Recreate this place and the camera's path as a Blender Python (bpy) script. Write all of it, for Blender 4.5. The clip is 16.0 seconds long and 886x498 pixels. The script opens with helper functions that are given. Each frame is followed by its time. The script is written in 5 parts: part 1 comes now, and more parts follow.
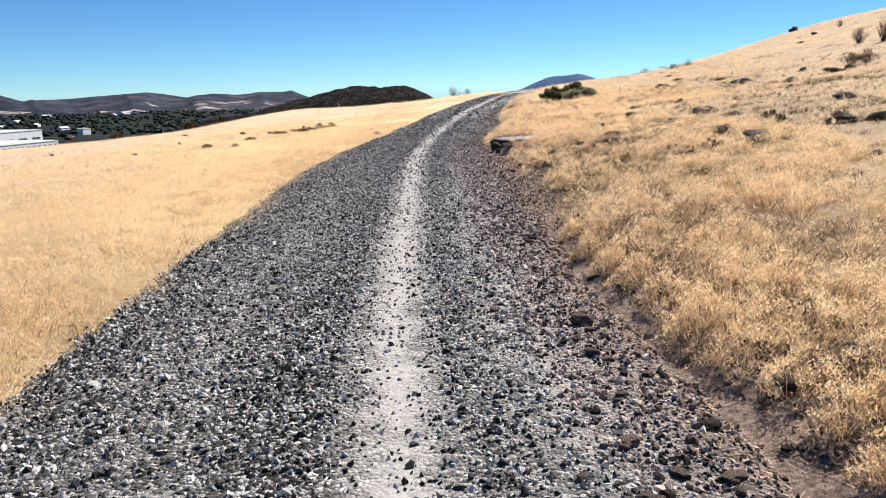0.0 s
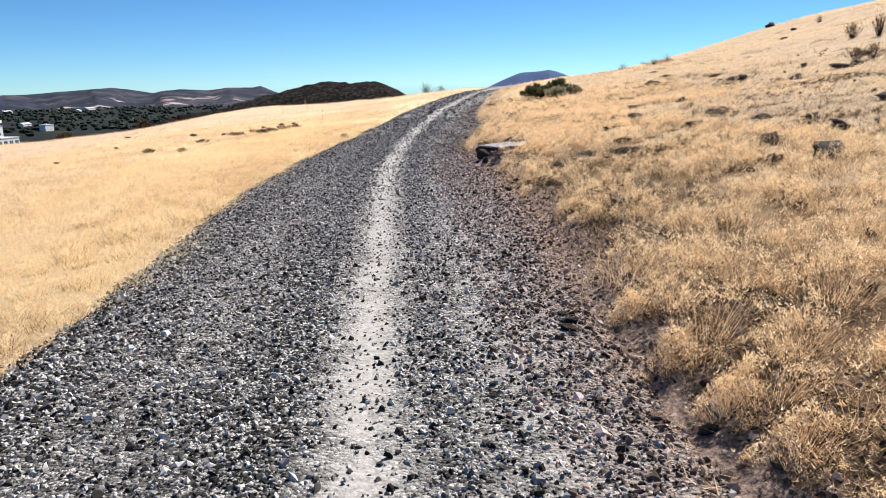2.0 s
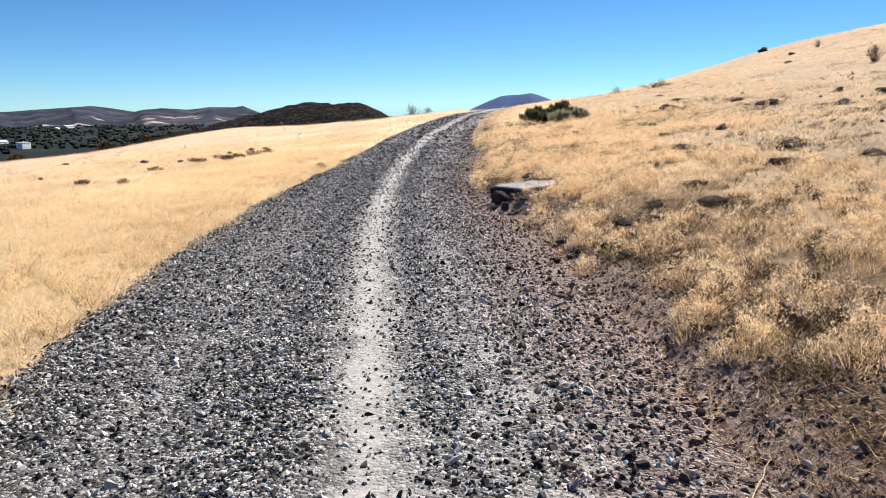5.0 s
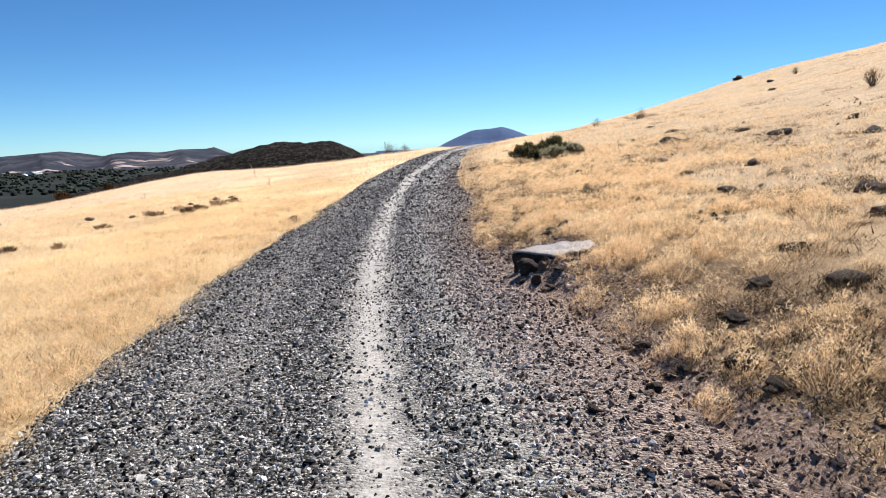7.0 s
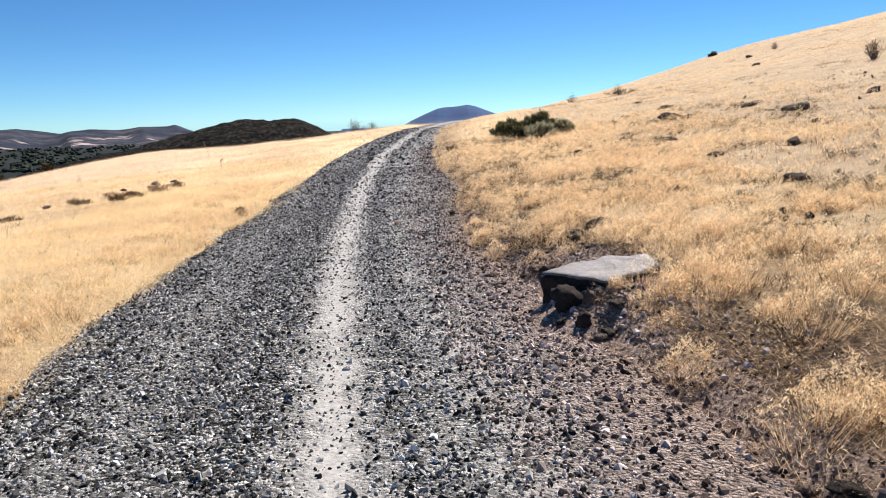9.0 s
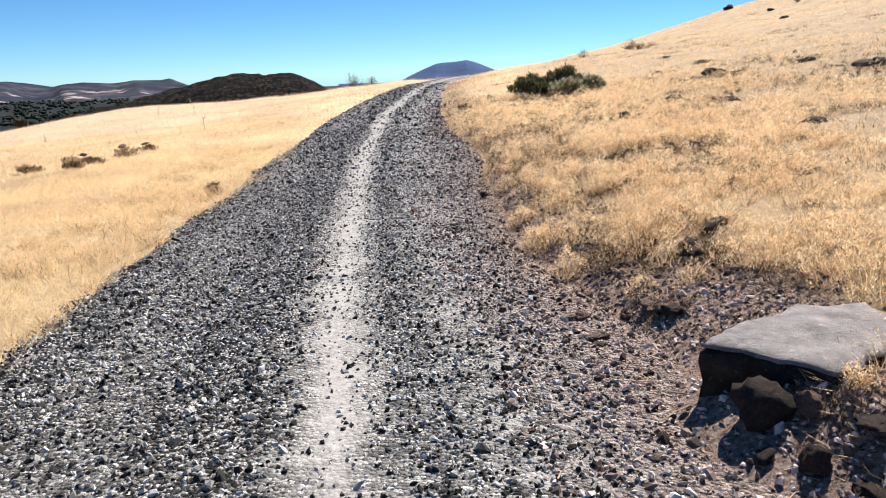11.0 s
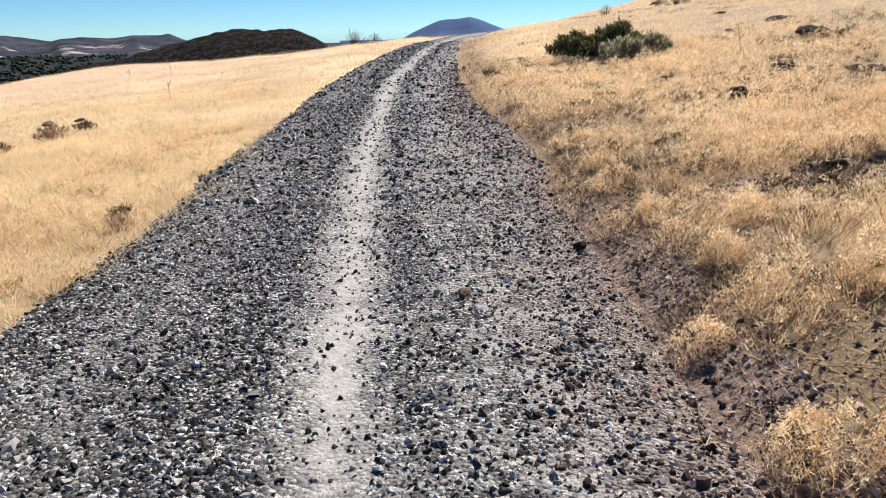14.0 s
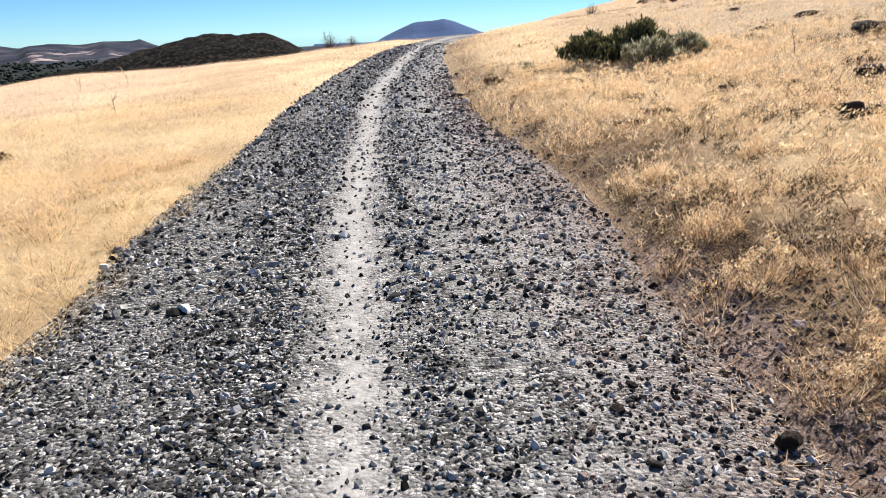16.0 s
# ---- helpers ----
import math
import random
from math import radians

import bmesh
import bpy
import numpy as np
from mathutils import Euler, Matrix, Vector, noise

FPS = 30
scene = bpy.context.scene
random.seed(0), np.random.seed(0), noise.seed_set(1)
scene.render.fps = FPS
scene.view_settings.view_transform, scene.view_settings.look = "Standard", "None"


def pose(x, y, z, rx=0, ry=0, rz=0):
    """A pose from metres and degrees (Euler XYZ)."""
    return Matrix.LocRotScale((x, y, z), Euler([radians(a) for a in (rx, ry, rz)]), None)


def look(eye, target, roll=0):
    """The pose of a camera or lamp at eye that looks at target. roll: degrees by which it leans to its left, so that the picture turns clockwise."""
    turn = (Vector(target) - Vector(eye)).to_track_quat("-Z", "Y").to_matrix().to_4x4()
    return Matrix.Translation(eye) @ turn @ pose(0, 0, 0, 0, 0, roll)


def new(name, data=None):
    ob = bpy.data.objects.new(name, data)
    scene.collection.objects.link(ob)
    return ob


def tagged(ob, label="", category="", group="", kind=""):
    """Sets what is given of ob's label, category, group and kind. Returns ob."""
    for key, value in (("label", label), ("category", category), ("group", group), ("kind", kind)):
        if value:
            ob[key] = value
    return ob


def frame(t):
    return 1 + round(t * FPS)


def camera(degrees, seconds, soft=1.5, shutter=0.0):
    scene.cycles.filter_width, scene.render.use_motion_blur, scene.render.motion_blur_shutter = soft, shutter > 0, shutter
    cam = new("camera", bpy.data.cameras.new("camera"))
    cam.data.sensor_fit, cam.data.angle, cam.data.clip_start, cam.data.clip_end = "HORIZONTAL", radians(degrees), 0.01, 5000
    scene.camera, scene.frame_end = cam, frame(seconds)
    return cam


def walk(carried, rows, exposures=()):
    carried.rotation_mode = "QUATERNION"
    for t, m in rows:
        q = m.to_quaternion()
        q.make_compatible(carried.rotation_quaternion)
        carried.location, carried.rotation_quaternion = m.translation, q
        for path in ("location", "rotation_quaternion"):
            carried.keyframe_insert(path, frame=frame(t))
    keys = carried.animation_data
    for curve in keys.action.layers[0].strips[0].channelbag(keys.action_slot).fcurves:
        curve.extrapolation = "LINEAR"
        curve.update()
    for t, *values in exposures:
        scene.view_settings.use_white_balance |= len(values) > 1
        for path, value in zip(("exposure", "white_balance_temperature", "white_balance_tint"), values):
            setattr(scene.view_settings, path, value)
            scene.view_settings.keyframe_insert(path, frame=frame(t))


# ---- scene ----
cam = camera(62.4, 16.0, soft=1.0)
PATH = [
    (0, (-0.009, -0.379, 1.498), (-0.24, 1.561, 1.069), -1.2),
    (0.5, (-0.17, 0.254, 1.48), (-0.385, 2.19, 1.029), -1.0),
    (1, (-0.247, 0.87, 1.49), (-0.439, 2.805, 1.024), -0.9),
    (1.5, (-0.346, 1.541, 1.51), (-0.522, 3.48, 1.051), -1.1),
    (2, (-0.421, 2.237, 1.532), (-0.576, 4.182, 1.091), -1.1),
    (2.5, (-0.483, 2.871, 1.551), (-0.621, 4.821, 1.129), -1.2),
    (3, (-0.646, 3.489, 1.522), (-0.78, 5.443, 1.117), -1.2),
    (3.5, (-0.752, 4.131, 1.5), (-0.883, 6.087, 1.104), -1.1),
    (6, (-1.27, 6.912, 1.595), (-1.356, 8.878, 1.24), -0.4),
    (6.5, (-1.411, 7.597, 1.646), (-1.473, 9.573, 1.343), -1.5),
    (7, (-1.552, 8.268, 1.644), (-1.589, 10.247, 1.35), -2.0),
    (7.5, (-1.687, 8.95, 1.653), (-1.694, 10.926, 1.34), -2.5),
    (8, (-1.816, 9.592, 1.656), (-1.794, 11.564, 1.324), -2.5),
    (8.5, (-1.829, 10.316, 1.622), (-1.786, 12.287, 1.283), -2.2),
    (11, (-2.149, 13.718, 1.56), (-2.094, 15.661, 1.091), -1.5),
    (11.5, (-2.302, 14.416, 1.588), (-2.243, 16.357, 1.108), -1.6),
    (12, (-2.325, 15.086, 1.562), (-2.256, 17.028, 1.086), -1.6),
    (12.5, (-2.405, 15.792, 1.565), (-2.337, 17.74, 1.118), -1.3),
    (13, (-2.43, 16.488, 1.563), (-2.366, 18.433, 1.101), -0.9),
    (13.5, (-2.417, 17.188, 1.526), (-2.363, 19.119, 1.001), -0.9),
    (14, (-2.457, 17.868, 1.547), (-2.409, 19.785, 0.972), -1.1),
    (14.5, (-2.494, 18.55, 1.529), (-2.438, 20.457, 0.925), -1.6),
    (15, (-2.607, 19.257, 1.506), (-2.551, 21.166, 0.904), -2.1),
    (15.5, (-2.607, 19.859, 1.484), (-2.504, 21.767, 0.884), -2.0),
    (16, (-2.752, 20.538, 1.545), (-2.646, 22.452, 0.974), -1.8),
]
walk(cam, [(t, look(eye, target, roll)) for t, eye, target, roll in PATH],
     exposures=[(0, 0.88), (3.5, 0.88), (6.5, 0.9), (8.5, 0.88), (11, 0.94), (12.5, 0.88), (13.5, 0.77), (16, 0.92)])


# ---------------------------------------------------------------- world, sun
SUN_AZ, SUN_EL = 34.0, 47.0          # degrees right of +y, degrees above the horizon
world = bpy.data.worlds.new("sky")
scene.world = world
world.use_nodes = True
wn, wl = world.node_tree.nodes, world.node_tree.links
sky = wn.new("ShaderNodeTexSky")
sky.sky_type, sky.sun_disc = "NISHITA", False
sky.sun_elevation, sky.sun_rotation = radians(SUN_EL), radians(SUN_AZ)
sky.altitude, sky.air_density, sky.dust_density, sky.ozone_density = 2500, 0.8, 0.0, 4.0
tone = wn.new("ShaderNodeHueSaturation")
tone.inputs["Saturation"].default_value = 1.12
wl.new(sky.outputs[0], tone.inputs["Color"])
tint = wn.new("ShaderNodeMix")
tint.data_type, tint.blend_type = "RGBA", "MULTIPLY"
tint.inputs[0].default_value, tint.inputs[7].default_value = 1.0, (0.70, 0.96, 1.07, 1)
wl.new(tone.outputs[0], tint.inputs[6])
wl.new(tint.outputs[2], wn["Background"].inputs[0])
wn["Background"].inputs[1].default_value = 0.061
sun = new("sun", bpy.data.lights.new("sun", "SUN"))
sun.data.energy, sun.data.angle, sun.data.color = 5.0, radians(0.53), (1.0, 0.92, 0.82)
a, e = radians(SUN_AZ), radians(SUN_EL)
sun.matrix_world = look((0, 0, 30), (-math.sin(a) * math.cos(e), -math.cos(a) * math.cos(e), 30 - math.sin(e)))


# ---------------------------------------------------------------- materials
def mat(name, rough=0.9):
    m = bpy.data.materials.new(name)
    m.use_nodes = True
    n, l = m.node_tree.nodes, m.node_tree.links
    b = n["Principled BSDF"]
    b.inputs["Roughness"].default_value = rough
    b.inputs["Specular IOR Level"].default_value = 0.15
    return m, n, l, b


def noise_node(n, l, scale, detail=4, rough=0.6, vec=None, dim="3D"):
    t = n.new("ShaderNodeTexNoise")
    t.inputs["Scale"].default_value, t.inputs["Detail"].default_value, t.inputs["Roughness"].default_value = scale, detail, rough
    if vec:
        l.new(vec, t.inputs["Vector"])
    return t.outputs["Fac"]


def ramp(n, l, fac, *stops):
    r = n.new("ShaderNodeValToRGB")
    el = r.color_ramp.elements
    while len(el) < len(stops):
        el.new(0.5)
    for s, (p, c) in zip(el, stops):
        s.position = p
        s.color = (*c, 1) if len(c) == 3 else c
    l.new(fac, r.inputs[0])
    return r.outputs[0]


def mixc(n, l, fac, a, b, mode="MIX"):
    x = n.new("ShaderNodeMix")
    x.data_type, x.blend_type = "RGBA", mode
    for sock, v in ((x.inputs[0], fac), (x.inputs[6], a), (x.inputs[7], b)):
        if isinstance(v, (int, float)):
            sock.default_value = v
        elif isinstance(v, tuple):
            sock.default_value = (*v, 1)
        else:
            l.new(v, sock)
    return x.outputs[2]


def calc(n, l, op, *vals):
    x = n.new("ShaderNodeMath")
    x.operation = op
    for s, v in zip(x.inputs, vals):
        if isinstance(v, (int, float)):
            s.default_value = v
        else:
            l.new(v, s)
    return x.outputs[0]


def bump(n, l, b, height, dist, strength=1.0):
    x = n.new("ShaderNodeBump")
    x.inputs["Strength"].default_value, x.inputs["Distance"].default_value = strength, dist
    l.new(height, x.inputs["Height"])
    l.new(x.outputs[0], b.inputs["Normal"])


def place(n):
    return n.new("ShaderNodeTexCoord").outputs["Object"]


def make_rock(name, dark, mid, light, lichen=(0.3, 0.27, 0.22)):
    """Weathered stone: dark body, mottled, with pale lichen and a grainy relief."""
    m, n, l, b = mat(name, 0.85)
    v = place(n)
    base = ramp(n, l, noise_node(n, l, 9, 8, 0.7, v), (0.3, dark), (0.55, mid), (0.8, light))
    spots = ramp(n, l, noise_node(n, l, 34, 5, 0.7, v), (0.6, (0, 0, 0)), (0.72, (1, 1, 1)))
    col = mixc(n, l, spots, base, lichen)
    rnd = n.new("ShaderNodeObjectInfo").outputs["Random"]
    l.new(mixc(n, l, 1.0, col, ramp(n, l, rnd, (0, (0.75, 0.72, 0.7)), (1, (1.2, 1.12, 1.05))), "MULTIPLY"), b.inputs["Base Color"])
    bump(n, l, b, noise_node(n, l, 45, 8, 0.75, v), 0.02, 0.9)
    return m


def make_islands(name, stops, rough=0.9, translucent=0.0, patch=None, clump=0.0, bunch=(0.82, 0.74, 0.66)):
    """Many small pieces in one mesh, each with its own tint. patch: two tints that vary over metres; clump: scale of browner bunches."""
    m, n, l, b = mat(name, rough)
    rnd = n.new("ShaderNodeNewGeometry").outputs["Random Per Island"]
    col = ramp(n, l, rnd, *stops)
    if patch:
        col = mixc(n, l, 1.0, col, ramp(n, l, noise_node(n, l, 0.35, 5, 0.65, place(n)), (0.35, patch[0]), (0.65, patch[1])), "MULTIPLY")
    if clump:
        col = mixc(n, l, 1.0, col, ramp(n, l, noise_node(n, l, clump, 3, 0.7, place(n)), (0.38, bunch), (0.56, (1.04, 1.03, 1.02))), "MULTIPLY")
    l.new(col, b.inputs["Base Color"])
    if translucent:
        t, mx = n.new("ShaderNodeBsdfTranslucent"), n.new("ShaderNodeMixShader")
        l.new(col, t.inputs[0])
        mx.inputs[0].default_value = translucent
        l.new(b.outputs[0], mx.inputs[1])
        l.new(t.outputs[0], mx.inputs[2])
        l.new(mx.outputs[0], n["Material Output"].inputs[0])
    return m


def make_ground():
    """Straw-covered slope: dry thatch, brown litter and pinkish soil in bare patches; the valley floor far below is dark scrub and fields."""
    m, n, l, b = mat("dry_slope", 0.95)
    v = place(n)

    def given(name):
        x = n.new("ShaderNodeAttribute")
        x.attribute_name = name
        return x.outputs["Fac"]

    straw = ramp(n, l, noise_node(n, l, 12, 10, 0.82, v), (0.32, (0.45, 0.33, 0.2)), (0.48, (0.75, 0.58, 0.37)), (0.66, (0.9, 0.75, 0.52)))
    big = ramp(n, l, noise_node(n, l, 0.3, 6, 0.65, v), (0.36, (0.74, 0.67, 0.64)), (0.62, (1.06, 1.04, 1.0)))
    straw = mixc(n, l, 1.0, straw, big, "MULTIPLY")
    straw = mixc(n, l, calc(n, l, "MULTIPLY", given("uphill"), 0.7), straw, (0.47, 0.36, 0.25))
    straw = mixc(n, l, calc(n, l, "MULTIPLY", given("lower"), 0.65), straw, mixc(n, l, noise_node(n, l, 0.5, 6, 0.7, v), (0.5, 0.355, 0.25), (0.86, 0.66, 0.47)))
    thin = ramp(n, l, noise_node(n, l, 0.9, 8, 0.72, v), (0.5, (0, 0, 0)), (0.64, (1, 1, 1)))
    straw = mixc(n, l, calc(n, l, "MULTIPLY", thin, given("uphill")), straw, mixc(n, l, noise_node(n, l, 9, 6, 0.8, v), (0.2, 0.15, 0.11), (0.55, 0.42, 0.28)))
    litter = ramp(n, l, noise_node(n, l, 38, 8, 0.8, v), (0.36, (0.03, 0.02, 0.014)), (0.5, (0.13, 0.083, 0.052)), (0.64, (0.46, 0.32, 0.2)))
    straw = mixc(n, l, given("litter"), straw, litter)
    soil = ramp(n, l, noise_node(n, l, 26, 8, 0.8, v), (0.36, (0.045, 0.031, 0.026)), (0.46, (0.25, 0.18, 0.15)), (0.62, (0.58, 0.45, 0.385)))
    speck = calc(n, l, "ADD", given("bare"), calc(n, l, "MULTIPLY", calc(n, l, "SUBTRACT", noise_node(n, l, 5, 7, 0.75, v), 0.5), 1.4))
    near = mixc(n, l, ramp(n, l, speck, (0.4, (0, 0, 0)), (0.6, (1, 1, 1))), straw, soil)
    scrub = ramp(n, l, noise_node(n, l, 0.012, 6, 0.7, v), (0.35, (0.004, 0.007, 0.006)), (0.55, (0.009, 0.013, 0.011)), (0.68, (0.03, 0.03, 0.025)), (0.78, (0.12, 0.105, 0.085)))
    l.new(mixc(n, l, given("valley"), near, scrub), b.inputs["Base Color"])
    bump(n, l, b, noise_node(n, l, 24, 8, 0.8, v), 0.06, 1.0)
    return m


def make_road():
    """Crushed grey stone, a pale dusty wheel track worn into it, pinkish-brown dirt on the uphill shoulder. UV x: metres from the track."""
    m, n, l, b = mat("crushed_stone", 0.92)
    v = place(n)
    uv = n.new("ShaderNodeUVMap").outputs[0]
    sep = n.new("ShaderNodeSeparateXYZ")
    l.new(uv, sep.inputs[0])
    s = sep.outputs[0]
    cells = n.new("ShaderNodeTexVoronoi")
    cells.inputs["Scale"].default_value = 46
    l.new(v, cells.inputs["Vector"])
    chip = n.new("ShaderNodeSeparateXYZ")
    l.new(cells.outputs["Color"], chip.inputs[0])
    grit = ramp(n, l, chip.outputs[0], (0.0, (0.009, 0.009, 0.009)), (0.42, (0.048, 0.047, 0.046)), (0.62, (0.25, 0.247, 0.243)), (1.0, (0.6, 0.59, 0.58)))
    grit = mixc(n, l, 0.8, grit, ramp(n, l, noise_node(n, l, 130, 5, 0.8, v), (0.43, (0.2, 0.2, 0.2)), (0.5, (0.8, 0.8, 0.8)), (0.57, (1.9, 1.9, 1.88))), "MULTIPLY")
    grit = mixc(n, l, 1.0, grit, ramp(n, l, noise_node(n, l, 1.7, 6, 0.7, v), (0.3, (0.7, 0.7, 0.71)), (0.7, (1.2, 1.19, 1.18))), "MULTIPLY")
    grit = mixc(n, l, 1.0, grit, ramp(n, l, noise_node(n, l, 8, 4, 0.75, v), (0.36, (0.45, 0.45, 0.46)), (0.62, (1.5, 1.49, 1.47))), "MULTIPLY")
    dust = ramp(n, l, noise_node(n, l, 22, 8, 0.8, v), (0.3, (0.165, 0.158, 0.153)), (0.5, (0.35, 0.34, 0.33)), (0.7, (0.5, 0.486, 0.473)))
    wob = calc(n, l, "MULTIPLY", calc(n, l, "SUBTRACT", noise_node(n, l, 2.2, 7, 0.72, v), 0.5), 0.75)

    def band(centre, half, soft, add=1.0):
        dd = calc(n, l, "ABSOLUTE", calc(n, l, "SUBTRACT", s, centre))
        dd = calc(n, l, "ADD", dd, wob)
        k = n.new("ShaderNodeMapRange")
        k.inputs["From Min"].default_value, k.inputs["From Max"].default_value = half + soft, half - soft
        k.inputs["To Min"].default_value, k.inputs["To Max"].default_value = 0, add
        l.new(dd, k.inputs["Value"])
        return k.outputs[0]

    rut = band(0.0, 0.19, 0.18)
    col = mixc(n, l, rut, grit, dust)
    worn = ramp(n, l, noise_node(n, l, 4.5, 7, 0.72, v), (0.4, (0, 0, 0)), (0.55, (1, 1, 1)))
    lane_left = calc(n, l, "MULTIPLY", band(-1.15, 0.18, 0.4, 0.7), worn)
    lane_right = calc(n, l, "MULTIPLY", band(0.85, 0.35, 0.4, 0.95), worn)
    col = mixc(n, l, lane_left, col, dust)
    col = mixc(n, l, lane_right, col, dust)
    rut = calc(n, l, "MAXIMUM", rut, calc(n, l, "MULTIPLY", lane_right, 0.8))
    dirt = ramp(n, l, noise_node(n, l, 30, 8, 0.8, v), (0.36, (0.035, 0.027, 0.023)), (0.48, (0.22, 0.17, 0.15)), (0.62, (0.56, 0.46, 0.415)))
    k = n.new("ShaderNodeMapRange")
    k.inputs["From Min"].default_value, k.inputs["From Max"].default_value = 0.75, 1.5
    l.new(calc(n, l, "ADD", s, wob), k.inputs["Value"])
    l.new(mixc(n, l, k.outputs[0], col, dirt), b.inputs["Base Color"])
    fine = noise_node(n, l, 70, 6, 0.8, v)
    firm = calc(n, l, "SUBTRACT", 1.0, calc(n, l, "MULTIPLY", rut, 0.93))
    bump(n, l, b, calc(n, l, "MULTIPLY", calc(n, l, "SUBTRACT", calc(n, l, "MULTIPLY", fine, 0.5), cells.outputs["Distance"]), firm), 0.035, 1.0)
    return m


def make_far(name, stops, scale, big=None, rough=0.0):
    """Distant slopes. big: scale, threshold, colour and top height of pale cleared ground."""
    m, n, l, b = mat(name, 1.0)
    v = place(n)
    col = ramp(n, l, noise_node(n, l, scale, 9, 0.72, v), *stops)
    if big:
        sep = n.new("ShaderNodeSeparateXYZ")
        l.new(v, sep.inputs[0])
        k = n.new("ShaderNodeMapRange")
        k.inputs["From Min"].default_value, k.inputs["From Max"].default_value = big[3], big[3] - 15
        l.new(sep.outputs[2], k.inputs["Value"])
        f = ramp(n, l, noise_node(n, l, big[0], 5, 0.55, v), (big[1], (0, 0, 0)), (big[1] + 0.03, (1, 1, 1)))
        col = mixc(n, l, calc(n, l, "MULTIPLY", f, k.outputs[0]), col, big[2])
    l.new(col, b.inputs["Base Color"])
    if rough:
        bump(n, l, b, noise_node(n, l, scale * 2, 8, 0.8, v), rough, 1.0)
    return m


def make_plain(name, c, rough=0.8, grain=6.0, vary=0.15):
    m, n, l, b = mat(name, rough)
    f = noise_node(n, l, grain, 6, 0.65, place(n))
    l.new(ramp(n, l, f, (0.3, tuple(x * (1 - vary) for x in c)), (0.7, tuple(min(1, x * (1 + vary)) for x in c))), b.inputs["Base Color"])
    return m


GROUND, ROAD = make_ground(), make_road()
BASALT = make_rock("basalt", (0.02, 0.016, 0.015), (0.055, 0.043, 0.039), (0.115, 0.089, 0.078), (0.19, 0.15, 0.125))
# the slab top's pale tone includes the sunlight lying on it
SLABTOP = make_rock("sunlit_slab_grey", (0.11, 0.096, 0.094), (0.31, 0.28, 0.277), (0.5, 0.47, 0.465), (0.58, 0.54, 0.53))
TANROCK = make_rock("brown_fieldstone", (0.08, 0.06, 0.05), (0.2, 0.15, 0.13), (0.36, 0.29, 0.25), (0.45, 0.36, 0.32))
SLABTOP.node_tree.nodes["Principled BSDF"].inputs["Roughness"].default_value = 0.42
SLABTOP.node_tree.nodes["Principled BSDF"].inputs["Specular IOR Level"].default_value = 0.55
GRAVEL = make_islands("gravel", [(0.0, (0.011, 0.011, 0.011)), (0.4, (0.065, 0.064, 0.063)), (0.6, (0.33, 0.326, 0.32)), (1.0, (0.68, 0.67, 0.66))], 0.95, 0.0, None, 6.0, (0.5, 0.5, 0.51))
DIRTSTONE = make_islands("shoulder_stones", [(0.0, (0.03, 0.022, 0.019)), (0.35, (0.23, 0.175, 0.155)), (0.7, (0.52, 0.43, 0.39)), (1.0, (0.74, 0.62, 0.57))], 0.95)
EARTHSTONE = make_islands("earthy_stones", [(0.0, (0.022, 0.016, 0.014)), (0.45, (0.12, 0.088, 0.077)), (0.8, (0.3, 0.235, 0.21)), (1.0, (0.56, 0.46, 0.42))], 0.95)
GRASS = make_islands("dry_grass", [(0.0, (0.72, 0.54, 0.31)), (0.35, (0.93, 0.76, 0.47)), (1.0, (0.97, 0.87, 0.62))], 0.9, 0.5, ((0.86, 0.78, 0.72), (1.03, 1.01, 0.97)))
GRASS_LOW = make_islands("pinkish_dry_grass", [(0.0, (0.52, 0.37, 0.24)), (0.35, (0.83, 0.64, 0.44)), (1.0, (0.94, 0.79, 0.6))], 0.9, 0.5, ((0.8, 0.7, 0.67), (1.03, 1.0, 0.97)))
GRASS_R = make_islands("dry_grass_uphill", [(0.0, (0.42, 0.27, 0.15)), (0.14, (0.86, 0.65, 0.41)), (0.45, (0.97, 0.81, 0.54)), (1.0, (0.99, 0.92, 0.72))], 0.9, 0.4, ((0.93, 0.82, 0.75), (1.03, 0.985, 0.945)), 5.0)
HEADS = make_islands("seed_heads", [(0.0, (0.5, 0.31, 0.17)), (0.12, (0.92, 0.7, 0.43)), (0.4, (0.98, 0.84, 0.57)), (1.0, (0.99, 0.93, 0.74))], 0.9, 0.45, ((0.96, 0.88, 0.81), (1.03, 0.985, 0.945)), 7.0)
LITTER = make_islands("verge_litter", [(0.0, (0.12, 0.072, 0.046)), (0.35, (0.34, 0.22, 0.14)), (0.75, (0.62, 0.45, 0.29)), (1.0, (0.88, 0.7, 0.48))], 0.9, 0.3)
WEED = make_islands("dry_weeds", [(0.0, (0.035, 0.022, 0.014)), (0.5, (0.14, 0.092, 0.053)), (1.0, (0.42, 0.29, 0.165))], 0.9, 0.25)
DARKWEED = make_islands("dark_weeds", [(0.0, (0.02, 0.014, 0.009)), (0.55, (0.075, 0.055, 0.032)), (1.0, (0.24, 0.18, 0.1))], 0.9, 0.2)
LEAF = make_islands("bush_leaves", [(0.0, (0.04, 0.042, 0.02)), (0.6, (0.13, 0.125, 0.06)), (1.0, (0.32, 0.29, 0.15))], 0.8, 0.35)
LEAF_PALE = make_islands("sage_leaves", [(0.0, (0.13, 0.13, 0.08)), (0.6, (0.36, 0.34, 0.22)), (1.0, (0.6, 0.56, 0.4))], 0.85, 0.35)
TWIG = make_plain("dead_wood", (0.085, 0.06, 0.045), 0.9, 30, 0.4)
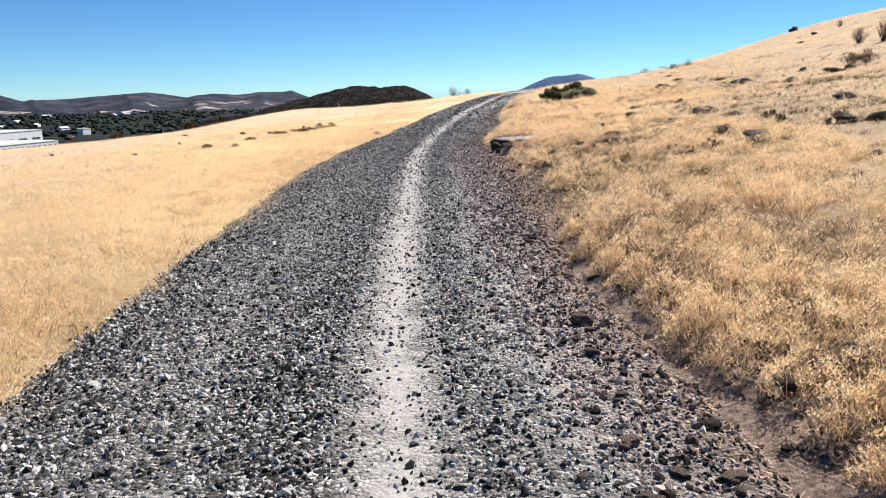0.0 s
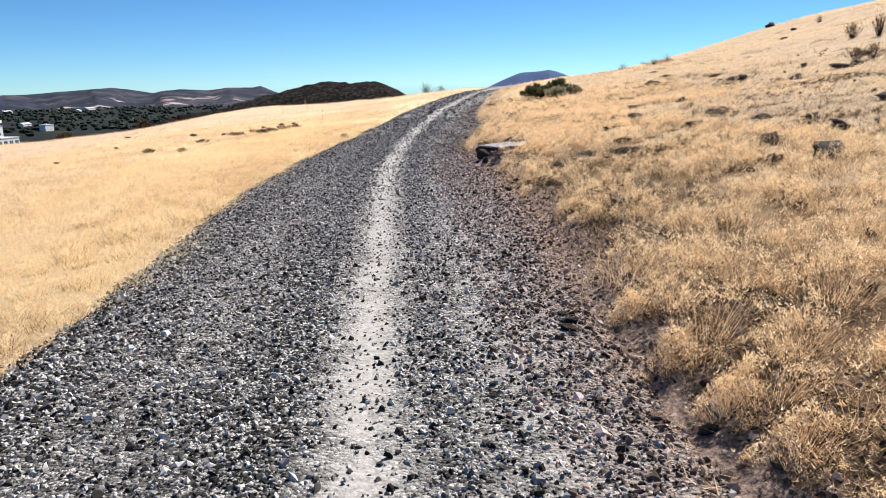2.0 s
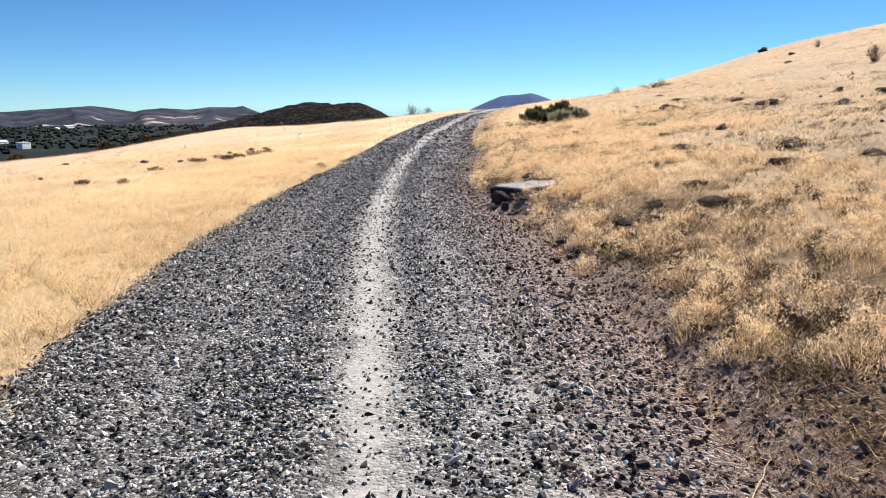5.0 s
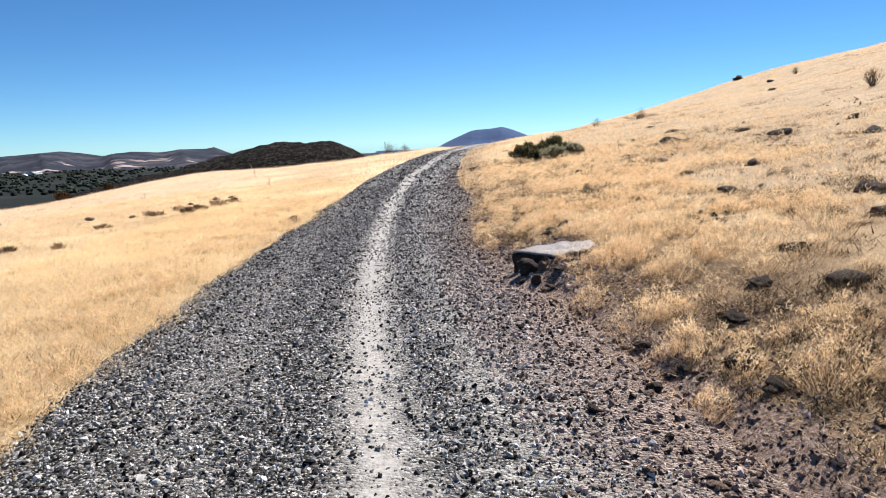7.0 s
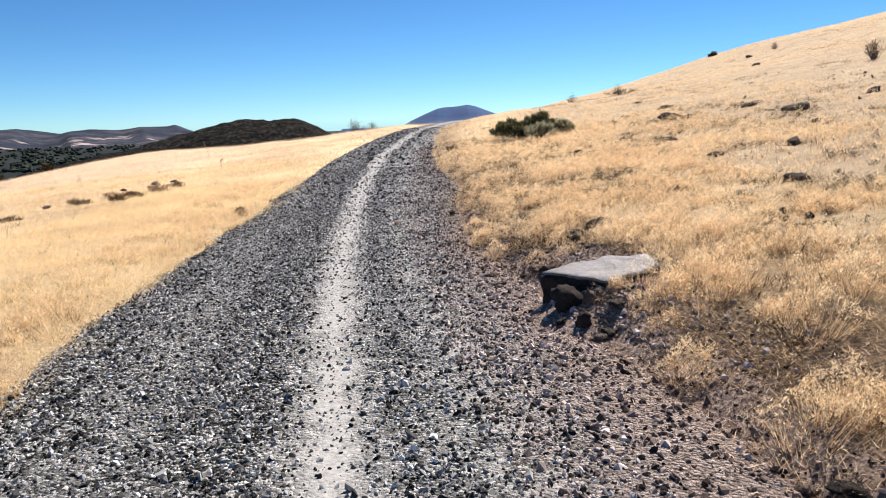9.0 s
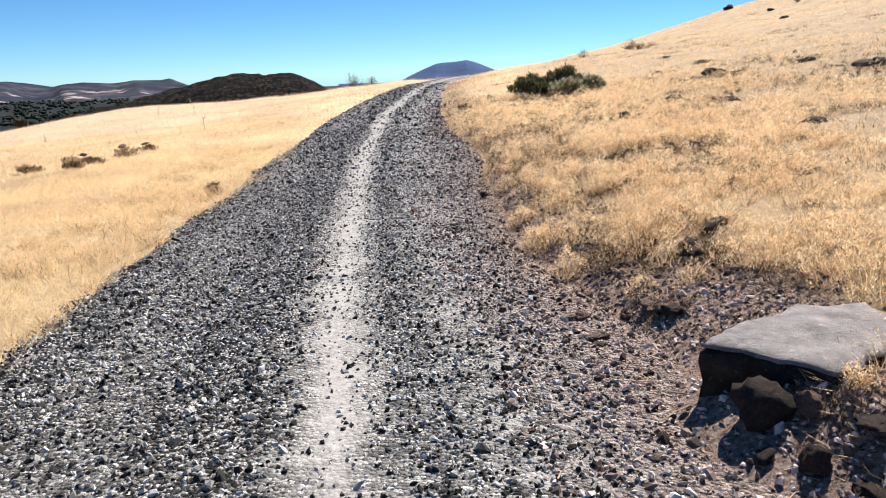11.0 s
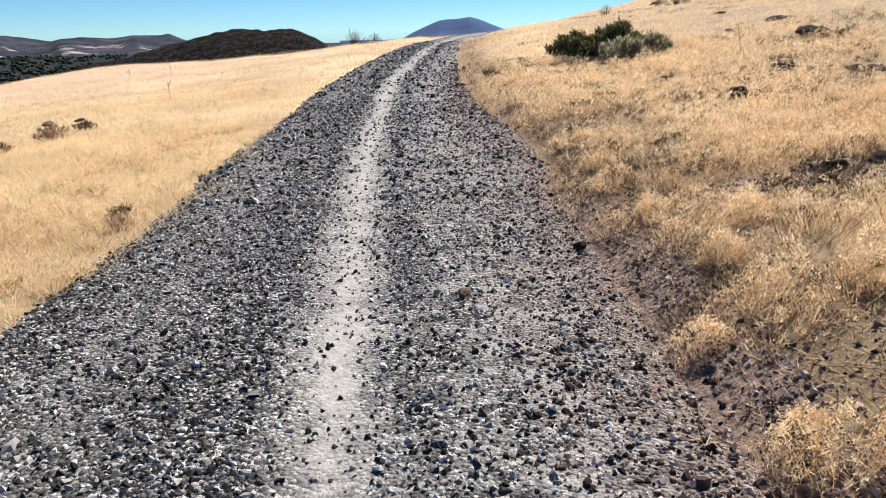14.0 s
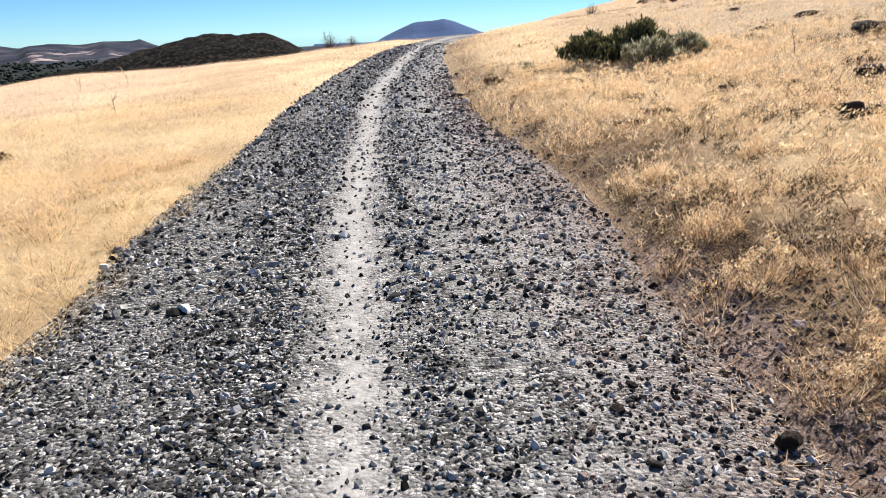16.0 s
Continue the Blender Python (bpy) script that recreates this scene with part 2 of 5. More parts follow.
PALETWIG = make_plain("bleached_stalk", (0.5, 0.38, 0.25), 0.9, 30, 0.3)
WOODS = make_islands("valley_trees", [(0.0, (0.008, 0.014, 0.011)), (0.6, (0.018, 0.028, 0.02)), (1.0, (0.045, 0.056, 0.038))], 0.95)
LAVA = make_far("lava_scrub", [(0.42, (0.003, 0.0025, 0.0025)), (0.52, (0.009, 0.0075, 0.0065)), (0.6, (0.06, 0.045, 0.032))], 0.34, rough=4.0)
# blue haze and the light and dark of the folds are in these colours
FARHILL = make_far("hazy_hill_scrub", [(0.4, (0.009, 0.014, 0.027)), (0.52, (0.024, 0.029, 0.047)), (0.62, (0.066, 0.06, 0.07))], 0.006, (0.005, 0.59, (0.36, 0.29, 0.28), -22))
# the peak's blue is distance haze mixed into its rock colour
PEAKMAT = make_far("hazy_peak_rock", [(0.36, (0.028, 0.06, 0.15)), (0.58, (0.04, 0.08, 0.18)), (0.66, (0.14, 0.19, 0.3))], 0.007)
WHITE = make_plain("white_cladding", (0.72, 0.74, 0.74), 0.6, 0.3, 0.05)
GREYCLAD = make_plain("grey_cladding", (0.4, 0.42, 0.44), 0.6, 0.3, 0.08)
DARKGLASS = make_plain("dark_glass", (0.06, 0.1, 0.09), 0.2, 0.3, 0.2)
ROOFMAT = make_plain("flat_roof", (0.55, 0.56, 0.56), 0.8, 0.3, 0.1)


# ---------------------------------------------------------------- terrain as a formula
RNG = np.random.default_rng(7)
HASH = RNG.random((256, 256))


def vnoise(x, y, cell):
    """Smooth value noise, 0 to 1, with the given cell in metres."""
    x, y = np.asarray(x, float) / cell, np.asarray(y, float) / cell
    i, j = np.floor(x).astype(int), np.floor(y).astype(int)
    f, g = x - i, y - j
    f, g = f * f * (3 - 2 * f), g * g * (3 - 2 * g)
    i, j, i1, j1 = i % 256, j % 256, (i + 1) % 256, (j + 1) % 256
    return (HASH[i, j] * (1 - f) + HASH[i1, j] * f) * (1 - g) + (HASH[i, j1] * (1 - f) + HASH[i1, j1] * f) * g


def fbm(x, y, cell, octaves=4):
    return sum(vnoise(x + 31 * k, y - 17 * k, cell / 2 ** k) * 0.5 ** k for k in range(octaves)) / (2 - 0.5 ** (octaves - 1))


def curve(ys, xs, window=3.0):
    """A bend through a few knots, smoothed over some metres, as a function of y."""
    t = np.arange(-40, 140, 0.1)
    v = np.interp(t, ys, xs)
    k = np.hanning(int(window / 0.1) | 1)
    v = np.convolve(np.pad(v, len(k) // 2, mode="edge"), k / k.sum(), "valid")
    return lambda y: np.interp(y, t, v)


edge_left = curve((-40, -8, 0, 2.9, 6.1, 8.2, 12.5, 17.6, 21.5, 26, 31, 36, 42, 46, 50, 53.5, 60, 70, 140), (6, -0.9, -2.2, -2.65, -3.25, -3.55, -4.25, -4.7, -4.76, -4.88, -4.88, -4.85, -4.4, -3.8, -3.1, -2.0, 0.5, 2.5, 2.5))
track = curve((-40, -8, 0, 3.8, 7, 14, 18.5, 23, 28, 37, 45, 51, 56, 60, 70, 140), (8, 1.4, -0.03, -0.83, -1.3, -2.28, -2.75, -3.0, -3.2, -3.22, -2.5, -1.7, -0.3, 1.2, 3.2, 3.2))
edge_right = curve((-40, -8, 0, 2.3, 3.7, 4.8, 6, 10.9, 14.3, 17, 20, 24.6, 27.3, 29.3, 32, 38, 44, 51, 56, 60, 70, 140), (10, 2.8, 1.5, 1.05, 0.79, 0.52, 0.32, 0.04, -0.3, -0.7, -1.25, -1.25, -0.97, -1.05, -1.35, -1.4, -1.2, -0.7, 0.9, 2.4, 4.4, 4.4), 2.0)
road_rise = curve((-40, 20, 26, 32, 37, 42, 48, 54, 58, 61, 64, 68, 75, 100, 140), (0, 0, 0.03, 0.13, 0.28, 0.5, 0.82, 1.12, 1.28, 1.33, 1.28, 1.12, 0.6, -2.5, -9), 5.0)
hill_rise = curve((-40, 20, 26, 32, 37, 42, 48, 54, 58, 61, 95, 105, 120, 140), (0, 0, 0.03, 0.13, 0.28, 0.5, 0.82, 1.12, 1.28, 1.35, 1.4, 1.0, -1.5, -7), 5.0)
VALLEY = -50.0


def smooth(v, lo, hi):
    v = np.clip((v - lo) / (hi - lo), 0, 1)
    return v * v * (3 - 2 * v)


def land(x, y):
    """Height of the bare ground: road bench, bank and hillside uphill, gentle slope and then the valley downhill."""
    x, y = np.asarray(x, float), np.asarray(y, float)
    d = np.maximum(0, edge_left(y) - x)
    u = np.maximum(0, x - edge_right(y))
    zr, zh = road_rise(y), hill_rise(y)
    slope = 0.055 + 0.05 * smooth(y, 26, 60)
    z = zr - slope * d - 0.15 * smooth(y, 30, 60) * (1 - np.exp(-d / 3)) - np.minimum(0.004 * np.maximum(0, d - 48) ** 2, 0.25 * np.maximum(0, d - 48))
    uu = np.minimum(u, 80)
    rise = 0.33 * (1 - np.exp(-u)) + np.where(uu < 30, 0.08 * uu + 0.003 * uu * uu, 5.1 + 0.2 * (uu - 30))
    z = z + rise + (zh - zr) * smooth(u, 0.5, 10)
    z = z + 1.4 * smooth(y, 45, 92) * smooth(u, 6, 32)
    z = z + 0.22 * np.exp(-(((x + 0.52) / 0.42) ** 2 + ((y - 16.6) / 0.5) ** 2))
    swell = 0.75 * np.exp(-((x + 18.5) / 6.0) ** 2 - ((y - 56) / 8.0) ** 2) + 0.2 * np.exp(-((x + 10) / 5) ** 2 - ((y - 56) / 7) ** 2) + 0.22 * np.exp(-((x + 4) / 4) ** 2 - ((y - 57) / 6) ** 2)
    z = z + swell * smooth(d, 0.3, 2.5)
    over = np.maximum(0, y - 130)
    z = z - np.minimum(0.003 * over ** 2, 0.3 * over)
    z = z + (fbm(x, y, 7.0) - 0.5) * 0.22 * smooth(d + u, 0.5, 5) + (fbm(x, y, 1.3, 2) - 0.5) * 0.12 * smooth(d + u, 0.1, 1.0)
    z = z - 0.035 * (1 - smooth(d + u, 0.0, 0.25))
    far = np.maximum(VALLEY + (fbm(x, y, 260) - 0.5) * 4 - 0.022 * np.maximum(0, np.hypot(x, y) - 2500), z)
    return far


def tufted(x, y):
    """0 in the gaps, 1 where the uphill grass grows thick."""
    return smooth(fbm(x, y, 0.75, 3) * 0.7 + fbm(x, y, 2.4, 2) * 0.3, 0.38, 0.49)


def weedy(x, y):
    """A dark weedy stretch of the uphill verge before the slab."""
    return np.exp(-((x - 0.9) / 1.2) ** 2 - ((y - 10.6) / 2.1) ** 2)


def bareness(x, y):
    """Where the soil shows: along the uphill verge, round the slab and in stony patches of the hillside."""
    u = x - edge_right(y)
    verge = np.exp(-(np.maximum(u, 0) / 0.45) ** 2) * (u > -0.4)
    slab = np.exp(-(((x + 0.5) / 0.8) ** 2 + ((y - 17.4) / 1.3) ** 2))
    stony = smooth(fbm(x, y, 3.2), 0.5, 0.68) * smooth(u, 0.8, 3) * (1 - smooth(y, 24, 40)) * 0.22 * (1 - np.exp(-((x - 0.6) / 1.5) ** 2 - ((y - 21.2) / 1.8) ** 2))
    gap = np.exp(-((x - 0.75) / 0.95) ** 2 - ((y - 23.3) / 0.42) ** 2) + np.exp(-((u - 0.22) / 0.22) ** 2 - ((y - 21.6) / 1.9) ** 2)
    return np.clip(np.maximum.reduce([gap, verge * 0.8 * (1 - 0.75 * smooth(y, 23.5, 28)), slab, stony]), 0, 1)


# ---------------------------------------------------------------- mesh helpers
def tri_mesh(name, V, F, material, smooth_shade=False):
    """A mesh from arrays of corners and triangles."""
    me = bpy.data.meshes.new(name)
    V, F = np.ascontiguousarray(V, np.float32), np.ascontiguousarray(F, np.int32)
    me.vertices.add(len(V))
    me.vertices.foreach_set("co", V.ravel())
    me.loops.add(F.size)
    me.loops.foreach_set("vertex_index", F.ravel())
    me.polygons.add(len(F))
    me.polygons.foreach_set("loop_start", np.arange(0, F.size, F.shape[1], dtype=np.int32))
    me.update(calc_edges=True)
    me.polygons.foreach_set("use_smooth", np.full(len(F), smooth_shade))
    me.materials.append(material)
    return me


def grid_faces(r, c):
    i = (np.arange(r - 1)[:, None] * c + np.arange(c - 1)[None, :]).ravel()
    return np.stack([i, i + 1, i + c + 1, i + c], 1)


def part(name, bm, material, parent, label=""):
    me = bpy.data.meshes.new(name)
    bm.to_mesh(me)
    bm.free()
    me.materials.append(material)
    ob = new(name, me)
    ob.parent = parent
    return tagged(ob, label)


def attribute(me, name, values):
    at = me.attributes.new(name, "FLOAT", "POINT")
    at.data.foreach_set("value", np.ascontiguousarray(values, np.float32))


# ---------------------------------------------------------------- ground: one sheet out to the horizon
def build_ground():
    ang = np.concatenate([np.radians(np.arange(-48, 48, 0.4)), np.radians(np.arange(48, 312, 4.0))])
    rad = np.concatenate([np.arange(0.25, 28, 0.2), np.arange(28, 36, 0.4), np.geomspace(36.5, 4900, 100)])
    A, R = np.meshgrid(ang, rad)
    X, Y = -1.5 + R * np.sin(A), 6 + R * np.cos(A)
    Z = land(X, Y)
    na, nr = len(ang), len(rad)
    i, j = np.meshgrid(np.arange(nr - 1), np.arange(na), indexing="ij")
    j1 = (j + 1) % na
    F = np.stack([i * na + j, (i + 1) * na + j, (i + 1) * na + j1, i * na + j1], -1).reshape(-1, 4)
    V = np.stack([X, Y, Z], -1).reshape(-1, 3)
    F = F[:, ::-1]
    me = tri_mesh("ground", V, F, GROUND, True)
    attribute(me, "bare", bareness(V[:, 0], V[:, 1]))
    attribute(me, "valley", smooth(-V[:, 2], 12, 30))
    u = V[:, 0] - edge_right(V[:, 1])
    attribute(me, "uphill", smooth(u, 2, 6))
    attribute(me, "lower", smooth(edge_left(V[:, 1]) - V[:, 0], 3, 11))
    attribute(me, "litter", (1 - 0.35 * tufted(V[:, 0], V[:, 1])) * smooth(u, -0.3, 0.1) * (1 - 0.8 * smooth(u, 0.7, 2.8)) * (1 - 0.75 * smooth(V[:, 1], 15, 20) * smooth(u, 0.4, 1.4)))
    ob = new("ground", me)
    tagged(ob, "dry straw-covered hillside falling to a scrubby valley", "ground", kind="structure")


def road_height(x, y):
    s = x - track(y)
    half = (edge_right(y) - edge_left(y)) / 2
    mid = (edge_right(y) + edge_left(y)) / 2
    q = np.abs(x - mid) / half
    z = road_rise(y) + 0.012 - 0.014 * np.exp(-(s / 0.24) ** 2) - 0.05 * smooth(q, 0.88, 1.06)
    return z + (fbm(x, y, 1.3, 2) - 0.5) * 0.04


def cross_place(x, y):
    """Metres from the wheel track, with the uphill dirt strip dying out where the road climbs."""
    s = x - track(y)
    return s - np.maximum(s - 0.6, 0) * 0.55 * smooth(y, 18.5, 25)


def build_road():
    ys = np.concatenate([np.arange(-6, 34, 0.12), np.arange(34, 68, 0.3)])
    c = 60
    q = np.linspace(0, 1, c)
    Y = np.repeat(ys[:, None], c, 1)
    lo = edge_left(ys) + 0.02 - 0.6 * (fbm(ys * 0 + 3, ys, 0.9) - 0.5)
    hi = edge_right(ys) + 0.08 + 0.5 * (fbm(ys * 0 + 90, ys, 0.9) - 0.5)
    X = lo[:, None] + (hi - lo)[:, None] * q
    Z = road_height(X, Y)
    V = np.stack([X, Y, Z], -1).reshape(-1, 3)
    F = grid_faces(len(ys), c)
    me = tri_mesh("road", V, F, ROAD, True)
    uv = me.uv_layers.new(name="UVMap")
    s = cross_place(X, Y).ravel()
    uv.data.foreach_set("uv", np.stack([s[F.ravel()], V[F.ravel(), 1]], -1).astype(np.float32).ravel())
    tagged(new("road", me), "grey crushed-stone track with a pale dusty wheel rut", "gravel road", kind="structure")


build_ground()
build_road()


# ---------------------------------------------------------------- distance: hills, peak, lava hill, valley
def build_polar(name, material, az, r, top, label, category, spurs=0.0):
    """A ridge seen from afar: az in degrees, r in metres, top(az) the height of the crest."""
    A, T = np.meshgrid(np.radians(az), np.linspace(0, 1, 40))
    R = r[0] + (r[1] - r[0]) * T
    X, Y = R * np.sin(A), R * np.cos(A)
    H = top(np.degrees(A))
    spur = fbm(X, Y, 420, 5)
    ridge = np.where(T < 0.72, smooth(T + (spur - 0.5) * 0.35 * (1 - T), 0.0, 0.74), 1 - smooth(T, 0.74, 1.0))
    base = VALLEY - 2
    Z = base + (H - base) * ridge + (fbm(np.degrees(A) * 10 + T * 9, T * 3, 16, 4) - 0.5) * spurs * np.clip(np.sin(np.pi * np.clip(T / 0.72, 0, 1)), 0, 1)
    V = np.stack([X, Y, Z], -1).reshape(-1, 3)
    me = tri_mesh(name, V, grid_faces(40, len(az))[:, ::-1], material, True)
    tagged(new(name, me), label, category, kind="structure")


def crest(az, el, dist):
    return lambda a: 1.5 + dist * np.tan(np.radians(np.interp(a, az, el))) + (fbm(a * 40, a * 0, 60, 4) - 0.5) * 6


D1 = 3300
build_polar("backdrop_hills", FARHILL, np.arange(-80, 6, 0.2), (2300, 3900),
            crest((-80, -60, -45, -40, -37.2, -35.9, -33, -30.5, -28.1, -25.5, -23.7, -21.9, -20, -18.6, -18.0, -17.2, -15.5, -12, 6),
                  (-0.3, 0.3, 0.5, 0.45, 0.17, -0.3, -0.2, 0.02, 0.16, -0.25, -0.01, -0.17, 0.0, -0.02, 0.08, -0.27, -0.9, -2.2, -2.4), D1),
            "brown-purple hills, haze in their colour, with pale cleared slopes", "hills", 60.0)
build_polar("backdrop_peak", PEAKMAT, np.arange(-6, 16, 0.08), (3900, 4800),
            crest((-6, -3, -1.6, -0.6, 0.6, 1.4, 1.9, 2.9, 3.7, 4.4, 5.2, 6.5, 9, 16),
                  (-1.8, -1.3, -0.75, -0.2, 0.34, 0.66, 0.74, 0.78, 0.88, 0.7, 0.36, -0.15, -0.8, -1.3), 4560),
            "distant mountain tinted haze-blue, with pale scars", "mountain")


def build_lava_hill():
    xs, ys = np.linspace(-420, 40, 300), np.linspace(470, 760, 110)
    X, Y = np.meshgrid(xs, ys)
    prof = np.interp(X, (-420, -330, -293, -228, -195, -173, -150, -137, -120, -98, -88, -73, -40, 40), (-52, -38, -27, -15.5, -5.5, -0.5, 3.2, 4.7, 4.0, 3.4, 1.0, -8, -30, -52))
    across = 1 - smooth(np.abs(Y - 600), 0, 130) ** 0.9
    Z = -52 + (prof + 52) * across + (fbm(X, Y, 26, 4) - 0.5) * 4.0 + (fbm(X, Y, 6, 2) - 0.5) * 3.0
    V = np.stack([X, Y, Z], -1).reshape(-1, 3)
    tagged(new("backdrop_lava_hill", tri_mesh("backdrop_lava_hill", V, grid_faces(110, 300), LAVA, False)), "low dark lava hill covered in brown scrub", "hill", kind="structure")


build_lava_hill()


# ---------------------------------------------------------------- loose stone of the road
def stones(name, x, y, z, r, material, label, category, flat=0.62, rng=RNG, fine=False):
    """Angular chips: a shaken eight-sided body each, all in one mesh."""
    n = len(x)
    base = np.array([(1, 0.1, -0.35), (0, 1, -0.35), (-1, -0.1, -0.35), (0, -1, -0.35), (0.55, 0.25, 0.6), (-0.45, 0.4, 0.6), (0, -0.55, 0.6)], float)
    tri = np.array([(4, 5, 6), (0, 1, 4), (1, 5, 4), (1, 2, 5), (2, 6, 5), (2, 3, 6), (3, 0, 6), (0, 4, 6)])
    if fine:
        base = np.array([(1, 0.1, -0.3), (-0.1, 1, -0.3), (-1, -0.1, -0.3), (0.1, -1, -0.3), (0, 0, 0.5)], float)
        tri = np.array([(0, 1, 4), (1, 2, 4), (2, 3, 4), (3, 0, 4)])
    m = len(base)
    P = base[None] * (1 + rng.uniform(-0.25, 0.25, (n, m, 1))) + rng.uniform(-0.26, 0.26, (n, m, 3))
    P = P * np.stack([rng.uniform(0.8, 1.4, n), rng.uniform(0.6, 1.05, n), rng.uniform(0.6, 1.1, n) * flat / 0.62], 1)[:, None]
    t = rng.normal(0, 0.35, (n, 2))
    P[..., 2] += P[..., 0] * t[:, None, 0] + P[..., 1] * t[:, None, 1]
    a = rng.uniform(0, 2 * np.pi, n)
    ca, sa = np.cos(a)[:, None], np.sin(a)[:, None]
    X, Y = P[..., 0] * ca - P[..., 1] * sa, P[..., 0] * sa + P[..., 1] * ca
    V = np.stack([X * r[:, None] + x[:, None], Y * r[:, None] + y[:, None], P[..., 2] * r[:, None] + (z + 0.25 * r)[:, None]], -1).reshape(-1, 3)
    F = (tri[None] + m * np.arange(n)[:, None, None]).reshape(-1, 3)
    tagged(new(name, tri_mesh(name, V, F, material)), label, category, kind="stuff")


def scatter(n, y0, y1, lo, hi, rng=RNG):
    y = rng.uniform(y0, y1, n)
    a, b = lo(y), hi(y)
    return a + (b - a) * rng.random(n), y


def build_gravel():
    for zones, mean, fine, label in ((((92000, 1.5, 24.5, 1.08), (11000, 24.5, 33, 1.8), (7000, 33, 52, 2.7)), 0.0102, False, "loose grey crushed gravel spread over the track"),
                                     (((66000, 1.5, 24.5, 1.0), (9000, 24.5, 33, 1.3)), 0.0074, True, "fine grey chippings between the gravel")):
        xs, ys, rs = [], [], []
        for count, y0, y1, grow in zones:
            x, y = scatter(count, y0, y1, lambda v: edge_left(v) - 0.1, lambda v: track(v) + 1.5 + 0.6 * smooth(v, 18.5, 25))
            s = cross_place(x, y)
            wob = (fbm(x, y, 0.5, 3) - 0.5) * 0.5
            p = np.where(np.abs(s + wob * 0.3) < 0.17, 0.2, np.where(np.abs(s) < 0.3, 0.5, 1.0))
            p = p * np.where(np.abs(s - 0.78 + wob) < 0.22, 0.65, 1.0) * np.where(np.abs(s + 1.15 + wob) < 0.3, 0.65, 1.0)
            p = p * (1 - 0.8 * smooth(s + wob, 0.9, 1.6)) * (1 - smooth(edge_left(y) - x + wob * 0.6, -0.15, 0.12))
            p = p * (1 - 0.3 * smooth(s + wob, 0.45, 0.85))
            p = p * (0.6 + 0.8 * fbm(x, y, 1.1, 3))
            keep = RNG.random(count) < p
            x, y = x[keep], y[keep]
            xs.append(x), ys.append(y), rs.append(np.clip(RNG.lognormal(np.log(mean), 0.33, len(x)), 0.004, 0.028) * grow)
        x, y, r = np.concatenate(xs), np.concatenate(ys), np.concatenate(rs)
        stones("gravel_chippings" if fine else "gravel", x, y, road_height(x, y), r, GRAVEL, label, "gravel", fine=fine)
    x, y = scatter(54000, 1.5, 28, lambda v: track(v) + 0.8, lambda v: edge_right(v) + 0.9)
    fx, fy = scatter(5000, 28, 40, lambda v: track(v) + 1.1, lambda v: edge_right(v) + 0.6)
    x, y = np.concatenate([x, fx]), np.concatenate([y, fy])
    u = x - edge_right(y)
    keep = (RNG.random(len(x)) < (0.3 + fbm(x, y, 0.6, 3)) * np.where(u > 0, 0.45 + 0.55 * bareness(x, y), 0.9) * (1 - 0.2 * smooth(y, 18, 22)))
    x, y, u = x[keep], y[keep], u[keep]
    r = np.clip(RNG.lognormal(np.log(0.0096), 0.5, len(x)), 0.004, 0.03) * (1 - 0.25 * smooth(y, 17, 22)) * (1 + 1.2 * smooth(y, 27, 30))
    z = np.where(u < 0.05, np.maximum(road_height(x, y), land(x, y)), land(x, y))
    earthy = (u + (fbm(x, y, 0.9, 3) - 0.5) * 0.8 > -0.55) & (np.abs(y - 16.9) > 1.3)
    stones("shoulder_stones", x[~earthy], y[~earthy], z[~earthy], r[~earthy], DIRTSTONE, "small pinkish stones on the dusty shoulder", "stones", 0.6)
    stones("verge_clods", x[earthy], y[earthy], z[earthy], r[earthy], EARTHSTONE, "small brown stones and clods on the dirt verge", "stones", 0.6)
    x = RNG.uniform(-1.4, 1.6, 15000)
    y = RNG.uniform(15.2, 25.0, 15000)
    keep = (bareness(x, y) > 0.3) & (x > edge_right(y))
    x, y = x[keep], y[keep]
    stones("soil_clods", x, y, land(x, y), np.clip(RNG.lognormal(np.log(0.0085), 0.5, len(x)), 0.004, 0.026), EARTHSTONE, "brown clods and stones on the bare soil", "stones", 0.5)


build_gravel()


# ---------------------------------------------------------------- grass
def blades(name, x, y, h, w, lean, material, label, category, kind="stuff", single=False, z=None, rng=RNG, way=None):
    """Grass stems with a wider seed head, each bent its own way. lean: how far the tip hangs over, in parts of the height."""
    n = len(x)
    z = land(x, y) - 0.01 if z is None else z
    a, b = rng.uniform(0, 2 * np.pi, n), rng.uniform(0, 2 * np.pi, n)
    b = b if way is None else way + rng.normal(0, 0.5, n)
    dx, dy = np.cos(a), np.sin(a)
    lx, ly = np.cos(b) * lean * h + 0.10 * np.abs(h), np.sin(b) * lean * h - 0.03 * h
    base = np.stack([x, y, z], -1)
    side = np.stack([dx, dy, 0 * dx], -1) * w[:, None]
    tip = base + np.stack([lx, ly, h], -1)
    if single:
        V = np.stack([base - side, base + side, tip], 1).reshape(-1, 3)
        F = np.arange(3 * n).reshape(-1, 3)
    else:
        mid = base + np.stack([lx * 0.42, ly * 0.42, h * 0.62], -1)
        V = np.stack([base - side * 0.35, base + side * 0.35, mid - side, mid + side, tip], 1).reshape(-1, 3)
        F = (np.array([(0, 1, 3), (0, 3, 2), (2, 3, 4)])[None] + 5 * np.arange(n)[:, None, None]).reshape(-1, 3)
    me = tri_mesh(name, V, F, material)
    return tagged(new(name, me), label, category, kind=kind)


def uniform(n, a, b):
    return RNG.uniform(a, b, n)


